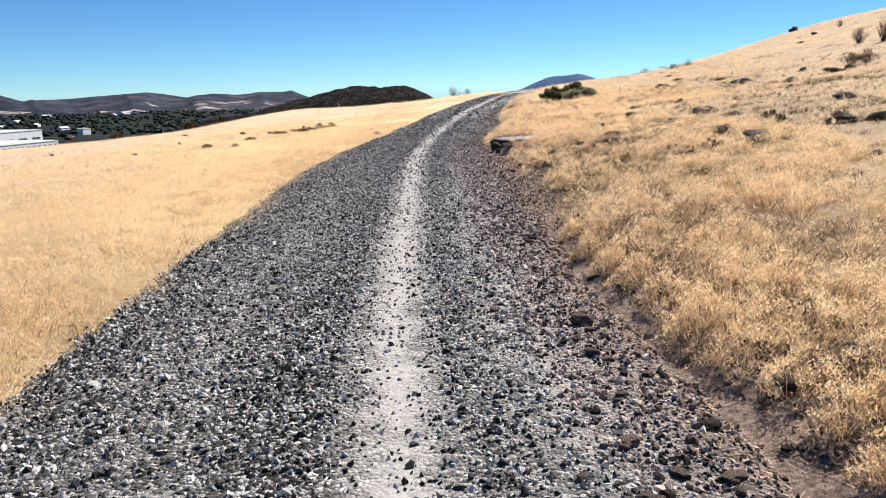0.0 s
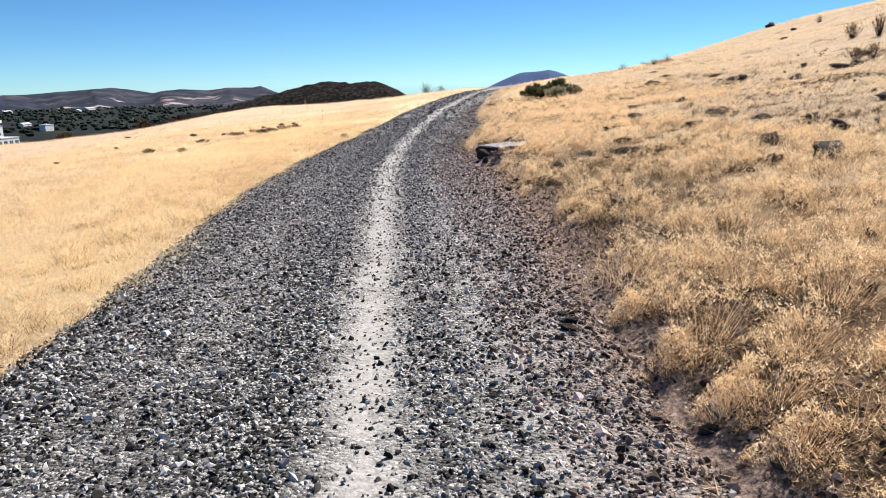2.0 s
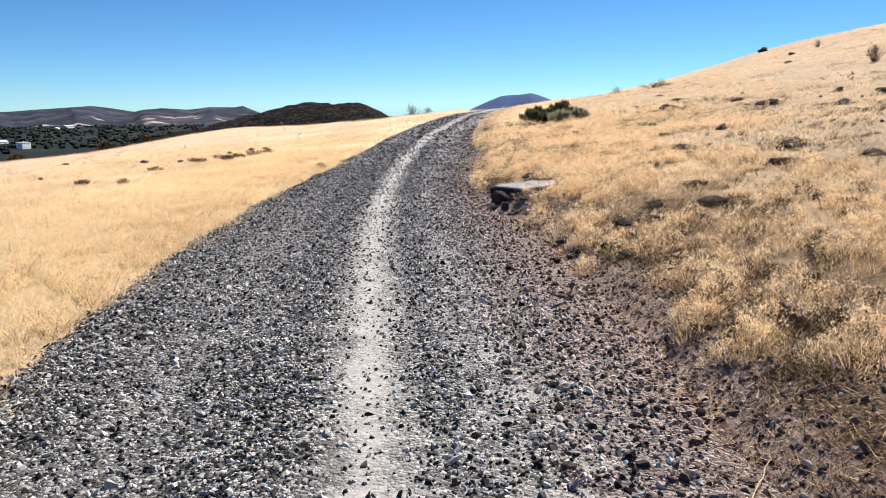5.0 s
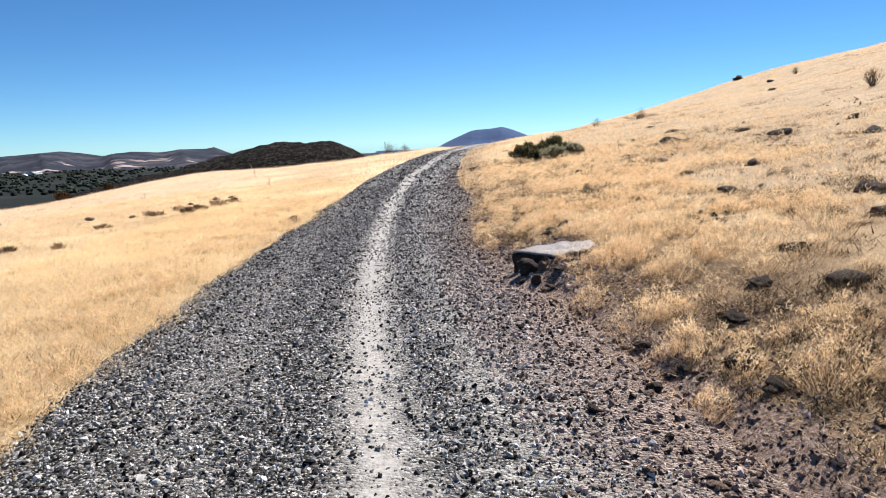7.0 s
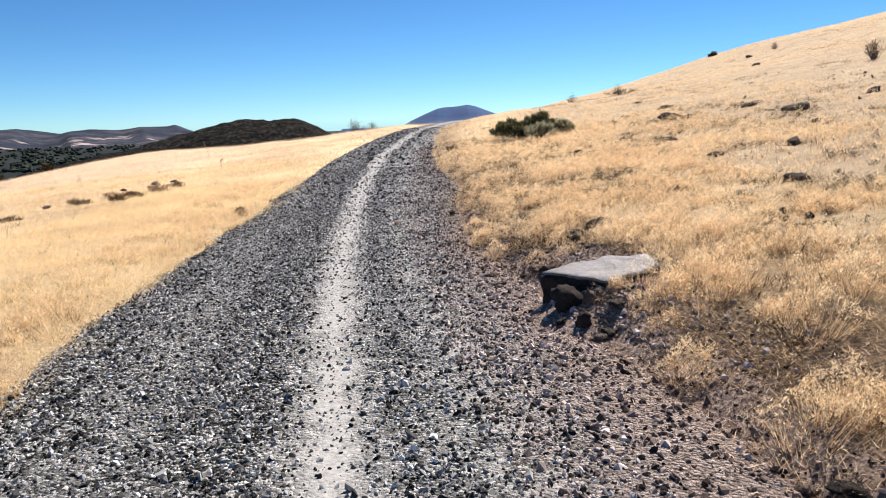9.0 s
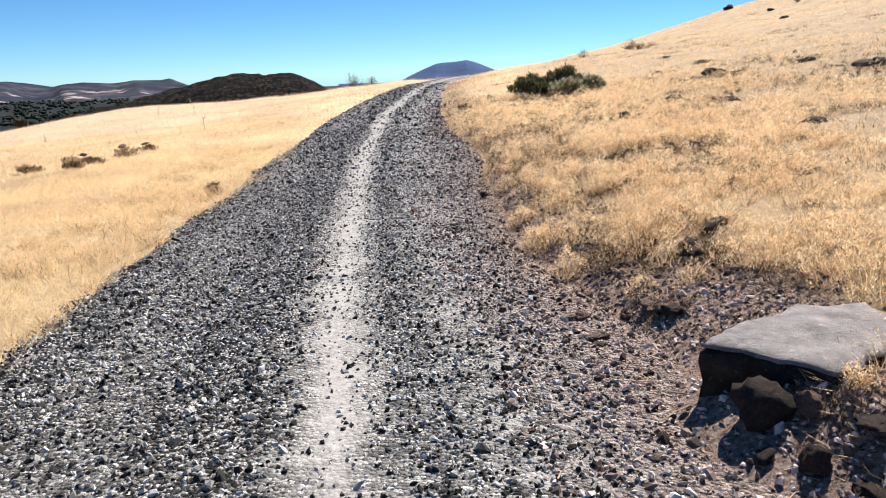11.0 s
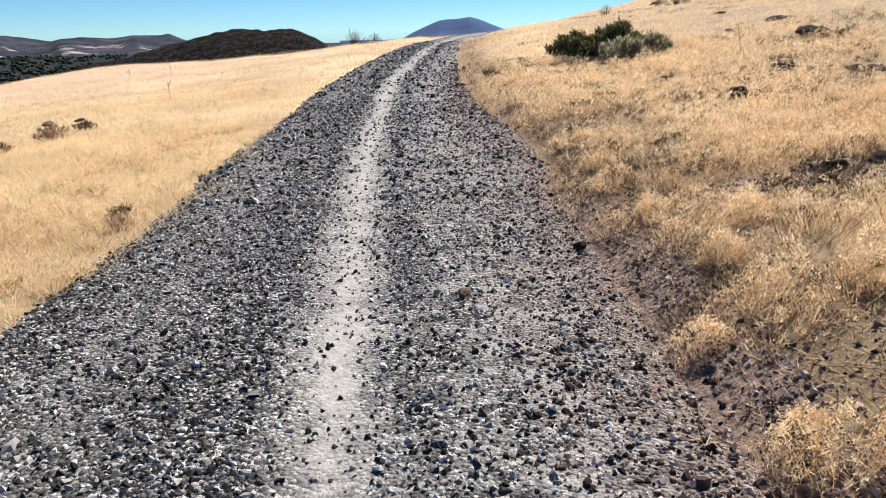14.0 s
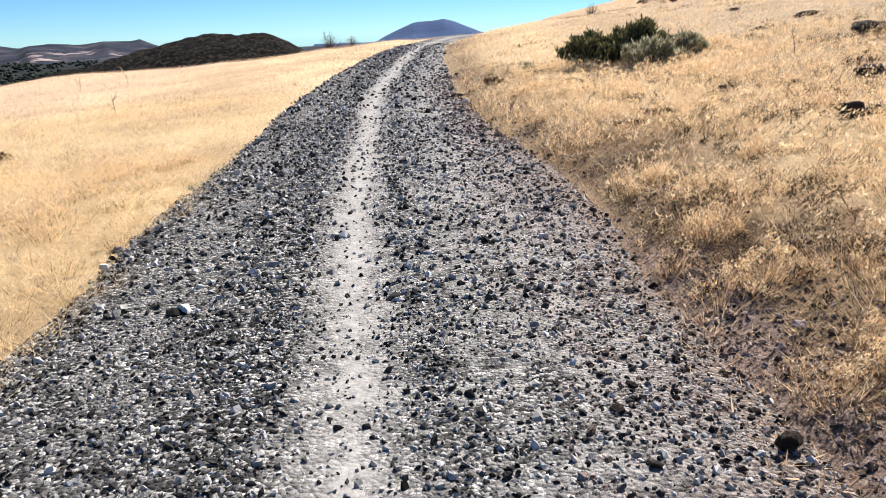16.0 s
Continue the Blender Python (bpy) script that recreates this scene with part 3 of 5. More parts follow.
def tufts(cx, cy, size, tall, per, thick, name, label, head=0, under=0, coarse=1.0, stem=None, downhill=False):
    """Round tufts: fine stems leaning outwards; head: drooping seed heads to a tuft, a loose cloud round its top;
    under: brown stems at its foot, dark for the shade there.
    """
    def spread(count, wide=1.0):
        k = np.repeat(np.arange(len(cx)), count)
        rr, aa = np.sqrt(RNG.random(len(k))) * size[k] * wide, uniform(len(k), 0, 2 * np.pi)
        rr = rr * (1 + 0.33 * np.sin(3 * aa + 2.1 * k) + 0.22 * np.sin(5 * aa + 4.7 * k))
        bx, by = cx[k] + rr * np.cos(aa), cy[k] + rr * np.sin(aa)
        keep = bx < edge_left(by) + 0.12 if downhill else bx > edge_right(by) - 0.02
        return bx[keep], by[keep], k[keep], (rr / size[k])[keep], aa[keep]

    bx, by, k, out, aa = spread(per)
    h = tall[k] * uniform(len(k), 0.45, 0.95) * (1 - 0.6 * out ** 2)
    blades(name, bx, by, h, thick * uniform(len(k), 0.6, 1.3), 0.2 + 1.0 * out * uniform(len(k), 0.3, 1.5), stem or GRASS_R, label, "grass", way=aa + RNG.normal(0, 0.5, len(k)), single=True)
    if head:
        bx, by, k, out, aa = spread(max(2, head // 9), 1.12)
        top = land(bx, by) + tall[k] * np.maximum(0.2, 1.05 - 0.6 * out ** 1.6) * uniform(len(k), 0.62, 1.12) * (1 + 0.2 * np.sin(2 * aa + 3.3 * k))
        many = np.repeat(np.arange(len(k)), 9)
        bunch = uniform(len(k), 0.007, 0.02)[many] * coarse
        hx, hy, hz = (p[many] + RNG.normal(0, 1, len(many)) * bunch for p in (bx, by, top))
        rise = np.where(RNG.random(len(many)) < 0.4, uniform(len(many), 0.008, 0.026), -uniform(len(many), 0.004, 0.012)) * coarse
        blades("seed_heads", hx, hy, rise, uniform(len(many), 0.002, 0.005) * coarse, uniform(len(many), 0.006, 0.024) * coarse / np.abs(rise), HEADS, "cloud of drooping straw seed heads on the grass", "grass", z=np.maximum(hz, land(hx, hy) + 0.01), single=True)
    if under:
        bx, by, k, out, aa = spread(under, 1.05)
        # dark WEED brown also stands in for the shade under each tuft
        blades("grass_feet", bx, by, tall[k] * uniform(len(k), 0.25, 0.7), thick * uniform(len(k), 0.9, 2.0), uniform(len(k), 0.3, 1.5), WEED, "brown matted stems darkening the shaded foot of the tufts", "grass", way=aa, single=True)


def build_grass():
    # downhill: an even, dense stand
    x, y = scatter(165000, -0.5, 30, lambda v: edge_left(v) - 4, lambda v: edge_left(v) + 0.35)
    d = edge_left(y) - x + 0.17 + (fbm(x, y, 0.8, 3) - 0.5) * 0.95
    keep = (d > 0) & (RNG.random(len(x)) < (0.3 + 0.7 * smooth(d, 0.0, 0.35)) * (0.5 + fbm(x, y, 1.5, 3)))
    x, y, d = x[keep], y[keep], d[keep]
    h = uniform(len(x), 0.05, 0.15) * (1.35 - 0.35 * smooth(d, 0, 0.7)) * (0.6 + 0.8 * fbm(x, y, 1.2, 3))
    blades("dry_grass", x, y, h, uniform(len(x), 0.0013, 0.003), uniform(len(x), 0.5, 2.0), GRASS, "dense golden dry grass along the downhill verge", "grass", single=True)
    x, y = scatter(130000, 0, 38, lambda v: edge_left(v) - 11, lambda v: edge_left(v))
    d = edge_left(y) - x
    keep = ((d > 3.7) | (y > 29.7)) & (RNG.random(len(x)) < (0.45 + fbm(x, y, 1.5, 3)))
    x, y = x[keep], y[keep]
    blades("dry_grass", x, y, uniform(len(x), 0.05, 0.14), uniform(len(x), 0.0025, 0.005), uniform(len(x), 0.5, 2.0), GRASS, "golden dry grass on the downhill slope", "grass", single=True)
    x, y = scatter(110000, 3, 66, lambda v: edge_left(v) - 42, lambda v: edge_left(v) - 0.0)
    d = edge_left(y) - x
    keep = ((d > 10.7) | (y > 37.7)) & (RNG.random(len(x)) < (0.4 + fbm(x, y, 2.5, 3)) * (1 - 0.5 * smooth(d, 20, 42)))
    x, y = x[keep], y[keep]
    blades("dry_grass", x, y, uniform(len(x), 0.05, 0.13), uniform(len(x), 0.004, 0.008), uniform(len(x), 0.6, 2.2), GRASS_LOW, "thin pinkish dry grass on the lower slope", "grass", single=True)
    x, y = scatter(620, 0, 30, lambda v: edge_left(v) - 1.6, lambda v: edge_left(v) + 0.06)
    keep = RNG.random(len(x)) < 0.2 + fbm(x, y, 0.7, 3)
    x, y = x[keep], y[keep]
    tufts(x, y, uniform(len(x), 0.07, 0.2), uniform(len(x), 0.09, 0.19), 90, 0.0018, "grass_tufts", "golden tufts of dry grass leaning over the gravel edge", 220, 45, 1.0, GRASS, True)
    x, y = scatter(1500, 1, 40, lambda v: edge_left(v) - 10, lambda v: edge_left(v) - 1.2)
    keep = RNG.random(len(x)) < smooth(fbm(x + 9, y, 2.2, 3), 0.36, 0.62)
    x, y = x[keep], y[keep]
    tufts(x, y, uniform(len(x), 0.1, 0.3), uniform(len(x), 0.09, 0.18), 30, 0.003, "grass_tufts", "golden tufts in the downhill grass", 45, 5, 1.7, GRASS, True)
    # uphill: tufts with brown litter and bare soil between them
    x, y = scatter(2100, 0.5, 27, lambda v: edge_right(v) + 0.12, lambda v: edge_right(v) + 4.2)
    keep = RNG.random(len(x)) < (1.05 - bareness(x, y) * 1.1) * (0.14 + 0.86 * tufted(x, y)) * (1 - 0.7 * weedy(x, y)) * (1 - 0.4 * smooth(y, 18.6, 19.6) * (1 - smooth(x - edge_right(y), 0.7, 1.7)))
    x, y = x[keep], y[keep]
    u = x - edge_right(y)
    grown = uniform(len(x), 0.35, 1.0) * np.where(RNG.random(len(x)) < 0.2, 1.35, 1.0) * (0.7 + 0.3 * smooth(u, 0.1, 0.9))
    tufts(x, y, 0.21 * grown, uniform(len(x), 0.17, 0.29) * grown, 105, 0.0016, "grass_tufts", "golden tufts of dry grass on the uphill bank", 290, 45)
    x, y = scatter(5200, 0.5, 50, lambda v: edge_right(v) + 0.1, lambda v: edge_right(v) + 14)
    u = x - edge_right(y)
    keep = ((u > 3.7) | (y > 26.5)) & (RNG.random(len(x)) < (1.05 - bareness(x, y) * 0.9) * (0.15 + 0.95 * tufted(x, y)))
    x, y = x[keep], y[keep]
    tufts(x, y, uniform(len(x), 0.1, 0.32), uniform(len(x), 0.1, 0.2), 14, 0.0038, "grass_tufts", "pale tufts of dry grass on the hillside", 26, 2, 2.3)
    x, y = scatter(1500, 24, 37, lambda v: edge_right(v) + 0.08, lambda v: edge_right(v) + 8)
    keep = RNG.random(len(x)) < 0.15 + 0.85 * tufted(x, y)
    x, y = x[keep], y[keep]
    tufts(x, y, uniform(len(x), 0.14, 0.3), uniform(len(x), 0.12, 0.24), 40, 0.0026, "grass_tufts", "golden tufts of dry grass beyond the slab", 75, 6, 1.6)
    # the large tufts that stand out along the verge: x, y, radius, height
    near = [(0.52, 7.59, 0.25, 0.32), (0.73, 6.15, 0.26, 0.27), (0.66, 6.74, 0.18, 0.24), (1.09, 6.9, 0.2, 0.25), (0.8, 5.4, 0.17, 0.22), (0.5, 5.97, 0.11, 0.16), (1.03, 5.76, 0.18, 0.22), (0.4, 6.85, 0.1, 0.15), (0.95, 7.4, 0.2, 0.24),
            (1.3, 8.6, 0.25, 0.28), (1.27, 4.54, 0.19, 0.2), (1.23, 4.1, 0.21, 0.22), (1.13, 3.65, 0.23, 0.2), (0.97, 3.84, 0.19, 0.2), (1.23, 4.89, 0.21, 0.2), (1.5, 4.39, 0.23, 0.22), (1.5, 5.4, 0.2, 0.22), (1.45, 6.3, 0.22, 0.24)]
    foot = [(0.76, 4.95, 0.14, 0.15), (0.88, 4.4, 0.15, 0.16), (0.98, 3.95, 0.13, 0.14), (1.08, 3.35, 0.16, 0.15), (1.22, 2.95, 0.15, 0.14), (1.3, 2.6, 0.15, 0.14), (0.62, 5.4, 0.12, 0.14), (1.45, 3.4, 0.2, 0.18), (1.6, 2.9, 0.2, 0.18), (1.4, 2.2, 0.16, 0.14), (1.75, 3.7, 0.2, 0.2), (1.7, 2.4, 0.2, 0.16)]
    middle = [(-0.32, 15.13, 0.18, 0.16), (-0.1, 14.1, 0.26, 0.2), (0.12, 14.3, 0.2, 0.2), (0.06, 13.4, 0.13, 0.16), (-0.12, 12.42, 0.13, 0.14), (0.3, 16.3, 0.2, 0.16), (0.55, 12.3, 0.2, 0.2), (0.5, 15.2, 0.24, 0.2), (0.95, 15.6, 0.26, 0.22), (1.2, 16.8, 0.28, 0.22), (0.8, 17.6, 0.26, 0.2), (0.0, 16.3, 0.13, 0.13), (0.28, 16.6, 0.15, 0.15), (0.3, 17.9, 0.2, 0.18), (0.55, 18.3, 0.24, 0.2), (0.05, 18.3, 0.18, 0.16),
              (0.35, 10.4, 0.15, 0.15), (0.6, 10.7, 0.2, 0.2), (0.55, 11.3, 0.2, 0.18), (0.95, 10.4, 0.2, 0.2), (0.5, 9.8, 0.16, 0.16), (0.9, 9.4, 0.22, 0.22)]
    beyond = [(-1.05, 20.01, 0.2, 0.17), (-0.38, 19.4, 0.26, 0.2), (0.0, 19.6, 0.24, 0.2), (-0.8, 19.85, 0.22, 0.2), (-1.08, 19.15, 0.13, 0.17), (-0.24, 20.0, 0.25, 0.22), (-1.17, 20.15, 0.15, 0.14), (-1.15, 21.1, 0.13, 0.13), (-0.71, 21.3, 0.2, 0.22), (-0.7, 21.97, 0.12, 0.15), (-0.69, 22.52, 0.3, 0.25), (-0.33, 22.5, 0.14, 0.16),
              (-0.78, 23.1, 0.12, 0.14), (-0.78, 24.2, 0.17, 0.19), (-0.75, 25.05, 0.15, 0.17), (-0.2, 21.3, 0.2, 0.2), (0.1, 23.9, 0.24, 0.22), (0.5, 25.0, 0.24, 0.22), (-0.4, 26.0, 0.2, 0.2)]
    for rows in (near, foot, middle, beyond):
        big = np.array(rows)
        tufts(big[:, 0], big[:, 1], big[:, 2] * 1.05, big[:, 3] * 1.2, 210, 0.0015, "grass_tufts", "large golden tufts of dry grass along the verge", 1250, 60)
    # fallen straw on the soil
    x, y = scatter(100000, 0.5, 27, lambda v: edge_right(v) - 0.15, lambda v: edge_right(v) + 4)
    keep = RNG.random(len(x)) < (0.95 - bareness(x, y) * 0.4) * (0.3 + fbm(x, y, 0.8, 3)) * smooth(x - edge_right(y), -0.3, 0.3)
    x, y = x[keep], y[keep]
    blades("fallen_straw", x, y, uniform(len(x), 0.012, 0.05), uniform(len(x), 0.0015, 0.004), uniform(len(x), 0.8, 3.0), GRASS_R, "short broken straw lying between the tufts", "grass", single=True)
    x, y = scatter(105000, 1.5, 40, lambda v: edge_right(v) - 0.45, lambda v: edge_right(v) + 1.3)
    keep = RNG.random(len(x)) < (0.15 + fbm(x, y, 0.5, 3)) * (1 - 0.7 * np.exp(-((y - 17.6) / 2) ** 2)) * smooth(x - edge_right(y), -0.45, 0.1)
    x, y = x[keep], y[keep]
    ground = np.where(x < edge_right(y) + 0.05, np.maximum(road_height(x, y), land(x, y)), land(x, y))
    blades("verge_litter", x, y, uniform(len(x), 0.008, 0.035), uniform(len(x), 0.0022, 0.005), uniform(len(x), 1.0, 3.8), LITTER, "reddish-brown broken weeds littering the verge", "weeds", single=True, z=ground)
    x, y = scatter(150000, 2, 104, lambda v: edge_right(v) + 0.3, lambda v: edge_right(v) + 62)
    u = x - edge_right(y)
    keep = ((u > 6.5) | (y > 33)) & (RNG.random(len(x)) < (0.1 + 1.2 * fbm(x, y, 2.6, 4)) * (1 - bareness(x, y) * 0.8))
    x, y = x[keep], y[keep]
    far = np.hypot(x + 1.5, y - 12)
    blades("hill_grass", x, y, uniform(len(x), 0.04, 0.13), (0.003 + 0.00022 * far) * uniform(len(x), 0.7, 1.4), uniform(len(x), 0.8, 3.5), GRASS_R, "pale dry grass over the open hillside", "grass", single=True)
    # dark brittle weeds
    x, y = scatter(4200, 1, 36, lambda v: edge_right(v) + 0.05, lambda v: edge_right(v) + 8)
    keep = RNG.random(len(x)) < np.maximum(0.65 - 0.65 * tufted(x, y), smooth(fbm(x + 50, y, 1.7, 3), 0.48, 0.64)) * (1 - 0.75 * smooth(x - edge_right(y), 0.9, 3.2)) * (0.3 + 0.7 * smooth(y, 3, 5)) * (1 + weedy(x, y)) * (1 - 0.75 * smooth(y, 17.5, 20.5) * smooth(x - edge_right(y), 0.4, 1.4))
    cx, cy = x[keep], y[keep]
    per = 85
    k = np.repeat(np.arange(len(cx)), per)
    size = uniform(len(cx), 0.06, 0.22)
    rr, aa = np.sqrt(RNG.random(len(k))) * size[k], uniform(len(k), 0, 2 * np.pi)
    bx, by = cx[k] + rr * np.cos(aa), cy[k] + rr * np.sin(aa)
    blades("dry_weeds", bx, by, uniform(len(k), 0.02, 0.08), uniform(len(k), 0.0016, 0.0034), uniform(len(k), 0.5, 2.2), WEED, "dark brittle weeds between the grass tufts", "weeds", single=True)
    x, y = scatter(2400, 4, 80, lambda v: edge_right(v) + 1, lambda v: edge_right(v) + 40)
    keep = RNG.random(len(x)) < smooth(fbm(x + 80, y, 5.0, 4), 0.42, 0.6)
    cx, cy = x[keep], y[keep]
    k = np.repeat(np.arange(len(cx)), 26)
    size = uniform(len(cx), 0.15, 0.5)
    rr, aa = np.sqrt(RNG.random(len(k))) * size[k], uniform(len(k), 0, 2 * np.pi)
    bx, by = cx[k] + rr * np.cos(aa), cy[k] + rr * np.sin(aa)
    blades("hill_weeds", bx, by, uniform(len(k), 0.03, 0.12), uniform(len(k), 0.005, 0.012), uniform(len(k), 0.4, 1.6), WEED, "patches of brown weeds over the hillside", "weeds", single=True)
    # low leafy dark weeds: the patches that stand out, then loose ones
    places = np.array([(0.6, 12.04), (0.9, 11), (0.99, 9.9), (0.85, 10.3), (1.3, 10.2), (0.7, 10.9), (1.2, 10.9), (0.55, 10.1), (1.5, 11.4), (0.6, 9.4), (1.5, 9.5), (2.36, 10.9), (2.2, 8.8), (0.63, 13.8), (2.7, 16.7), (4.0, 18.2), (4.4, 21.8), (8.6, 27.7), (2.9, 18.7), (2.3, 14.3),
                       (1.6, 13.9), (6.2, 28.6), (4.0, 25), (5.9, 21.3), (0.83, 12.6), (1.2, 13.6), (0.02, 23.9), (0.0, 22.7), (0.4, 23), (0.7, 22.5), (1.8, 23.4), (-0.6, 24.5), (-0.4, 24.3), (0.0, 21.1),
                       (2, 23), (-0.72, 21.6), (0.8, 21.3), (1, 28.4), (0.04, 25.7), (2.7, 29.5), (0.84, 25.9), (-0.1, 25.6), (0.3, 27.9)])
    k = np.repeat(np.arange(len(places)), 9)
    far = 0.7 + 0.04 * (places[k, 1] - 8)
    cx, cy = places[k, 0] + RNG.normal(0, 0.2, len(k)) * far, places[k, 1] + RNG.normal(0, 0.2, len(k)) * far
    x, y = scatter(4600, 2, 38, lambda v: edge_right(v) + 0.1, lambda v: edge_right(v) + 11)
    keep = RNG.random(len(x)) < 0.07 + 0.8 * smooth(fbm(x + 10, y + 5, 2.2, 3), 0.47, 0.61)
    cx, cy = np.concatenate([cx, x[keep]]), np.concatenate([cy, y[keep]])
    on = cx > edge_right(cy) + 0.02
    cx, cy = cx[on], cy[on]
    k = np.repeat(np.arange(len(cx)), 70)
    size = uniform(len(cx), 0.03, 0.125)
    bx, by = cx[k] + RNG.normal(0, 0.6, len(k)) * size[k], cy[k] + RNG.normal(0, 0.6, len(k)) * size[k]
    lift = land(bx, by) + uniform(len(k), 0.0, 1.0) * size[k] * 1.1
    blades("dark_weeds", bx, by, uniform(len(k), 0.012, 0.04), uniform(len(k), 0.0022, 0.0048), uniform(len(k), 0.4, 1.8), DARKWEED, "low leafy dark brown weeds in the dry grass", "weeds", single=True, z=lift)
    x, y = scatter(420, 1, 40, lambda v: edge_left(v) - 14, lambda v: edge_left(v) - 0.1)
    k = np.repeat(np.arange(len(x)), 14)
    bx, by = x[k] + RNG.normal(0, 0.07, len(k)), y[k] + RNG.normal(0, 0.07, len(k))
    blades("brown_sprigs", bx, by, uniform(len(k), 0.06, 0.17), uniform(len(k), 0.0015, 0.003), uniform(len(k), 0.2, 0.9), WEED, "brown sprigs standing in the golden grass", "weeds", single=True)


build_grass()


# ---------------------------------------------------------------- rocks
def rock_mesh(name, seed, detail, cuts, material):
    """A broken stone about 1 m across: a ball cut by random planes, then roughened."""
    rnd = random.Random(seed)
    bm = bmesh.new()
    bmesh.ops.create_icosphere(bm, subdivisions=detail, radius=0.62)
    planes = [(Vector((rnd.gauss(0, 1), rnd.gauss(0, 1), rnd.gauss(0.15, 0.8))).normalized(), rnd.uniform(0.3, 0.48)) for _ in range(cuts)]
    off = Vector((rnd.random() * 50, rnd.random() * 50, rnd.random() * 50))
    for v in bm.verts:
        for nrm, dist in planes:
            over = v.co.dot(nrm) - dist
            if over > 0:
                v.co -= nrm * over * 0.93
        v.co += v.co.normalized() * (noise.fractal(v.co * 3.6 + off, 0.6, 2.2, 5) * 0.17)
    me = bpy.data.meshes.new(name)
    for f in bm.faces:
        f.smooth = detail > 1
    bm.to_mesh(me)
    bm.free()
    me.materials.append(material)
    return me


ROCKS = {}
for key, material in (("basalt", BASALT), ("tan", TANROCK)):
    ROCKS[key] = [rock_mesh("rock", 20 + i, 3, 11 + i % 4, material) for i in range(6)]
ROCKS["round"] = [rock_mesh("rock", 50 + i, 3, 3, BASALT) for i in range(6)]
ROCK_NO, ROCK_FEET = [0], []


def rock(x, y, w, h=None, kind="basalt", name="basalt_rock", label="rough dark basalt rock half sunk in dry grass", group="hillside rocks", turn=None, sink=0.3, deep=None):
    i = ROCK_NO[0] = ROCK_NO[0] + 1
    rnd = random.Random(i * 7)
    w = w * (0.7 if group == "verge stones" else 0.88)
    ROCK_FEET.append((x, y, w))
    h = w * rnd.uniform(0.24, 0.38) if h is None else h
    ob = new(name, ROCKS[kind][i % 6])
    turn = rnd.uniform(0, 360) if turn is None else turn
    z = max(float(land(x, y)), float(road_height(np.float64(x), np.float64(y))) if x < float(edge_right(y)) + 0.05 else -99)
    tall = h / (1 - sink)
    ob.matrix_world = pose(x, y, z - tall * sink + tall * 0.5, rnd.uniform(-12, 12), rnd.uniform(-12, 12), turn) @ Matrix.Diagonal((w, (deep or w * rnd.uniform(0.7, 0.95)), tall, 1))
    return tagged(ob, label, "rock", group)


# hillside, near: x, y, width
for x, y, w in ((4.45, 19.07, 0.33), (4.38, 16.19, 0.4), (3.3, 12.7, 0.62), (3.32, 10.88, 0.66), (2.5, 13.48, 0.3), (2.37, 10.72, 0.2), (3.25, 16.3, 0.42),
                (6.7, 16.5, 0.5), (5.06, 12.37, 0.7), (4.42, 13.22, 0.4), (4.48, 14.37, 0.28), (5.59, 12.19, 0.45), (3.93, 8.51, 0.2), (2.61, 13.26, 0.25),
                (2.8, 11.1, 0.28), (4.71, 14.97, 0.38), (1.0, 14.36, 0.26), (1.53, 14.04, 0.36), (1.75, 15.29, 0.32), (3.24, 18.76, 0.25), (0.87, 13.6, 0.2), (0.3, 12.4, 0.22)):
    rock(x, y, w)
for x, y, w in ((4.1, 18.31, 0.5), (2.7, 19.8, 0.36), (6.85, 26.45, 0.3), (4.08, 28.92, 0.4), (3.6, 30.2, 0.55), (4.69, 23.79, 0.4), (3.35, 24.05, 0.22), (3.33, 23.78, 0.38),
                (3.08, 24.11, 0.2), (2.35, 23.64, 0.2), (6.2, 28.39, 0.25), (8.57, 30.84, 0.5), (5.49, 34.09, 0.42), (6.03, 33.95, 0.75), (7.61, 39.11, 0.6), (5.49, 37.28, 0.3), (-0.16, 18.9, 0.3), (0.05, 19.15, 0.26)):
    rock(x, y, w)
# hillside, far
for x, y, w in ((9.12, 27.13, 0.6), (8.32, 31.15, 0.55), (6.98, 27.28, 0.3), (11.22, 28.86, 0.75), (12.05, 29.63, 0.6), (11.06, 31.83, 0.45), (9.35, 27.6, 0.5),
                (8.71, 31.6, 0.4), (6.4, 33.58, 0.5), (4.2, 28.6, 0.35), (26.99, 75.6, 0.9), (10.3, 55.7, 0.5), (15.8, 77.1, 0.8), (8.0, 44.2, 0.3), (20.5, 60, 0.6), (8.3, 33.69, 0.45)):
    rock(x, y, w, label="dark basalt rock on the grassy hillside")
rock(31.3, 94.5, 1.6, 0.5, label="large dark boulder on the crest of the hill", group="", sink=0.35)
twin = "pair of dark weathered rocks in pale grass"
rock(1.75, 27.6, 0.29, 0.13, label=twin), rock(2.0, 27.65, 0.24, 0.1, label=twin)
# downhill slope
for x, y, w in ((-12.63, 25.7, 0.35), (-17.2, 25.7, 0.45), (-10.24, 17.8, 0.25), (-10.86, 21.6, 0.25), (-12.67, 17.95, 0.28), (-10.6, 26.15, 0.5), (-9.7, 26.5, 0.3), (-9.04, 31.0, 0.4), (-8.7, 31.5, 0.3), (-9.3, 29.6, 0.32)):
    rock(x, y, w * 0.6, w * 0.14, kind="tan", label="low brown rock in the golden grass", group="downhill rocks")
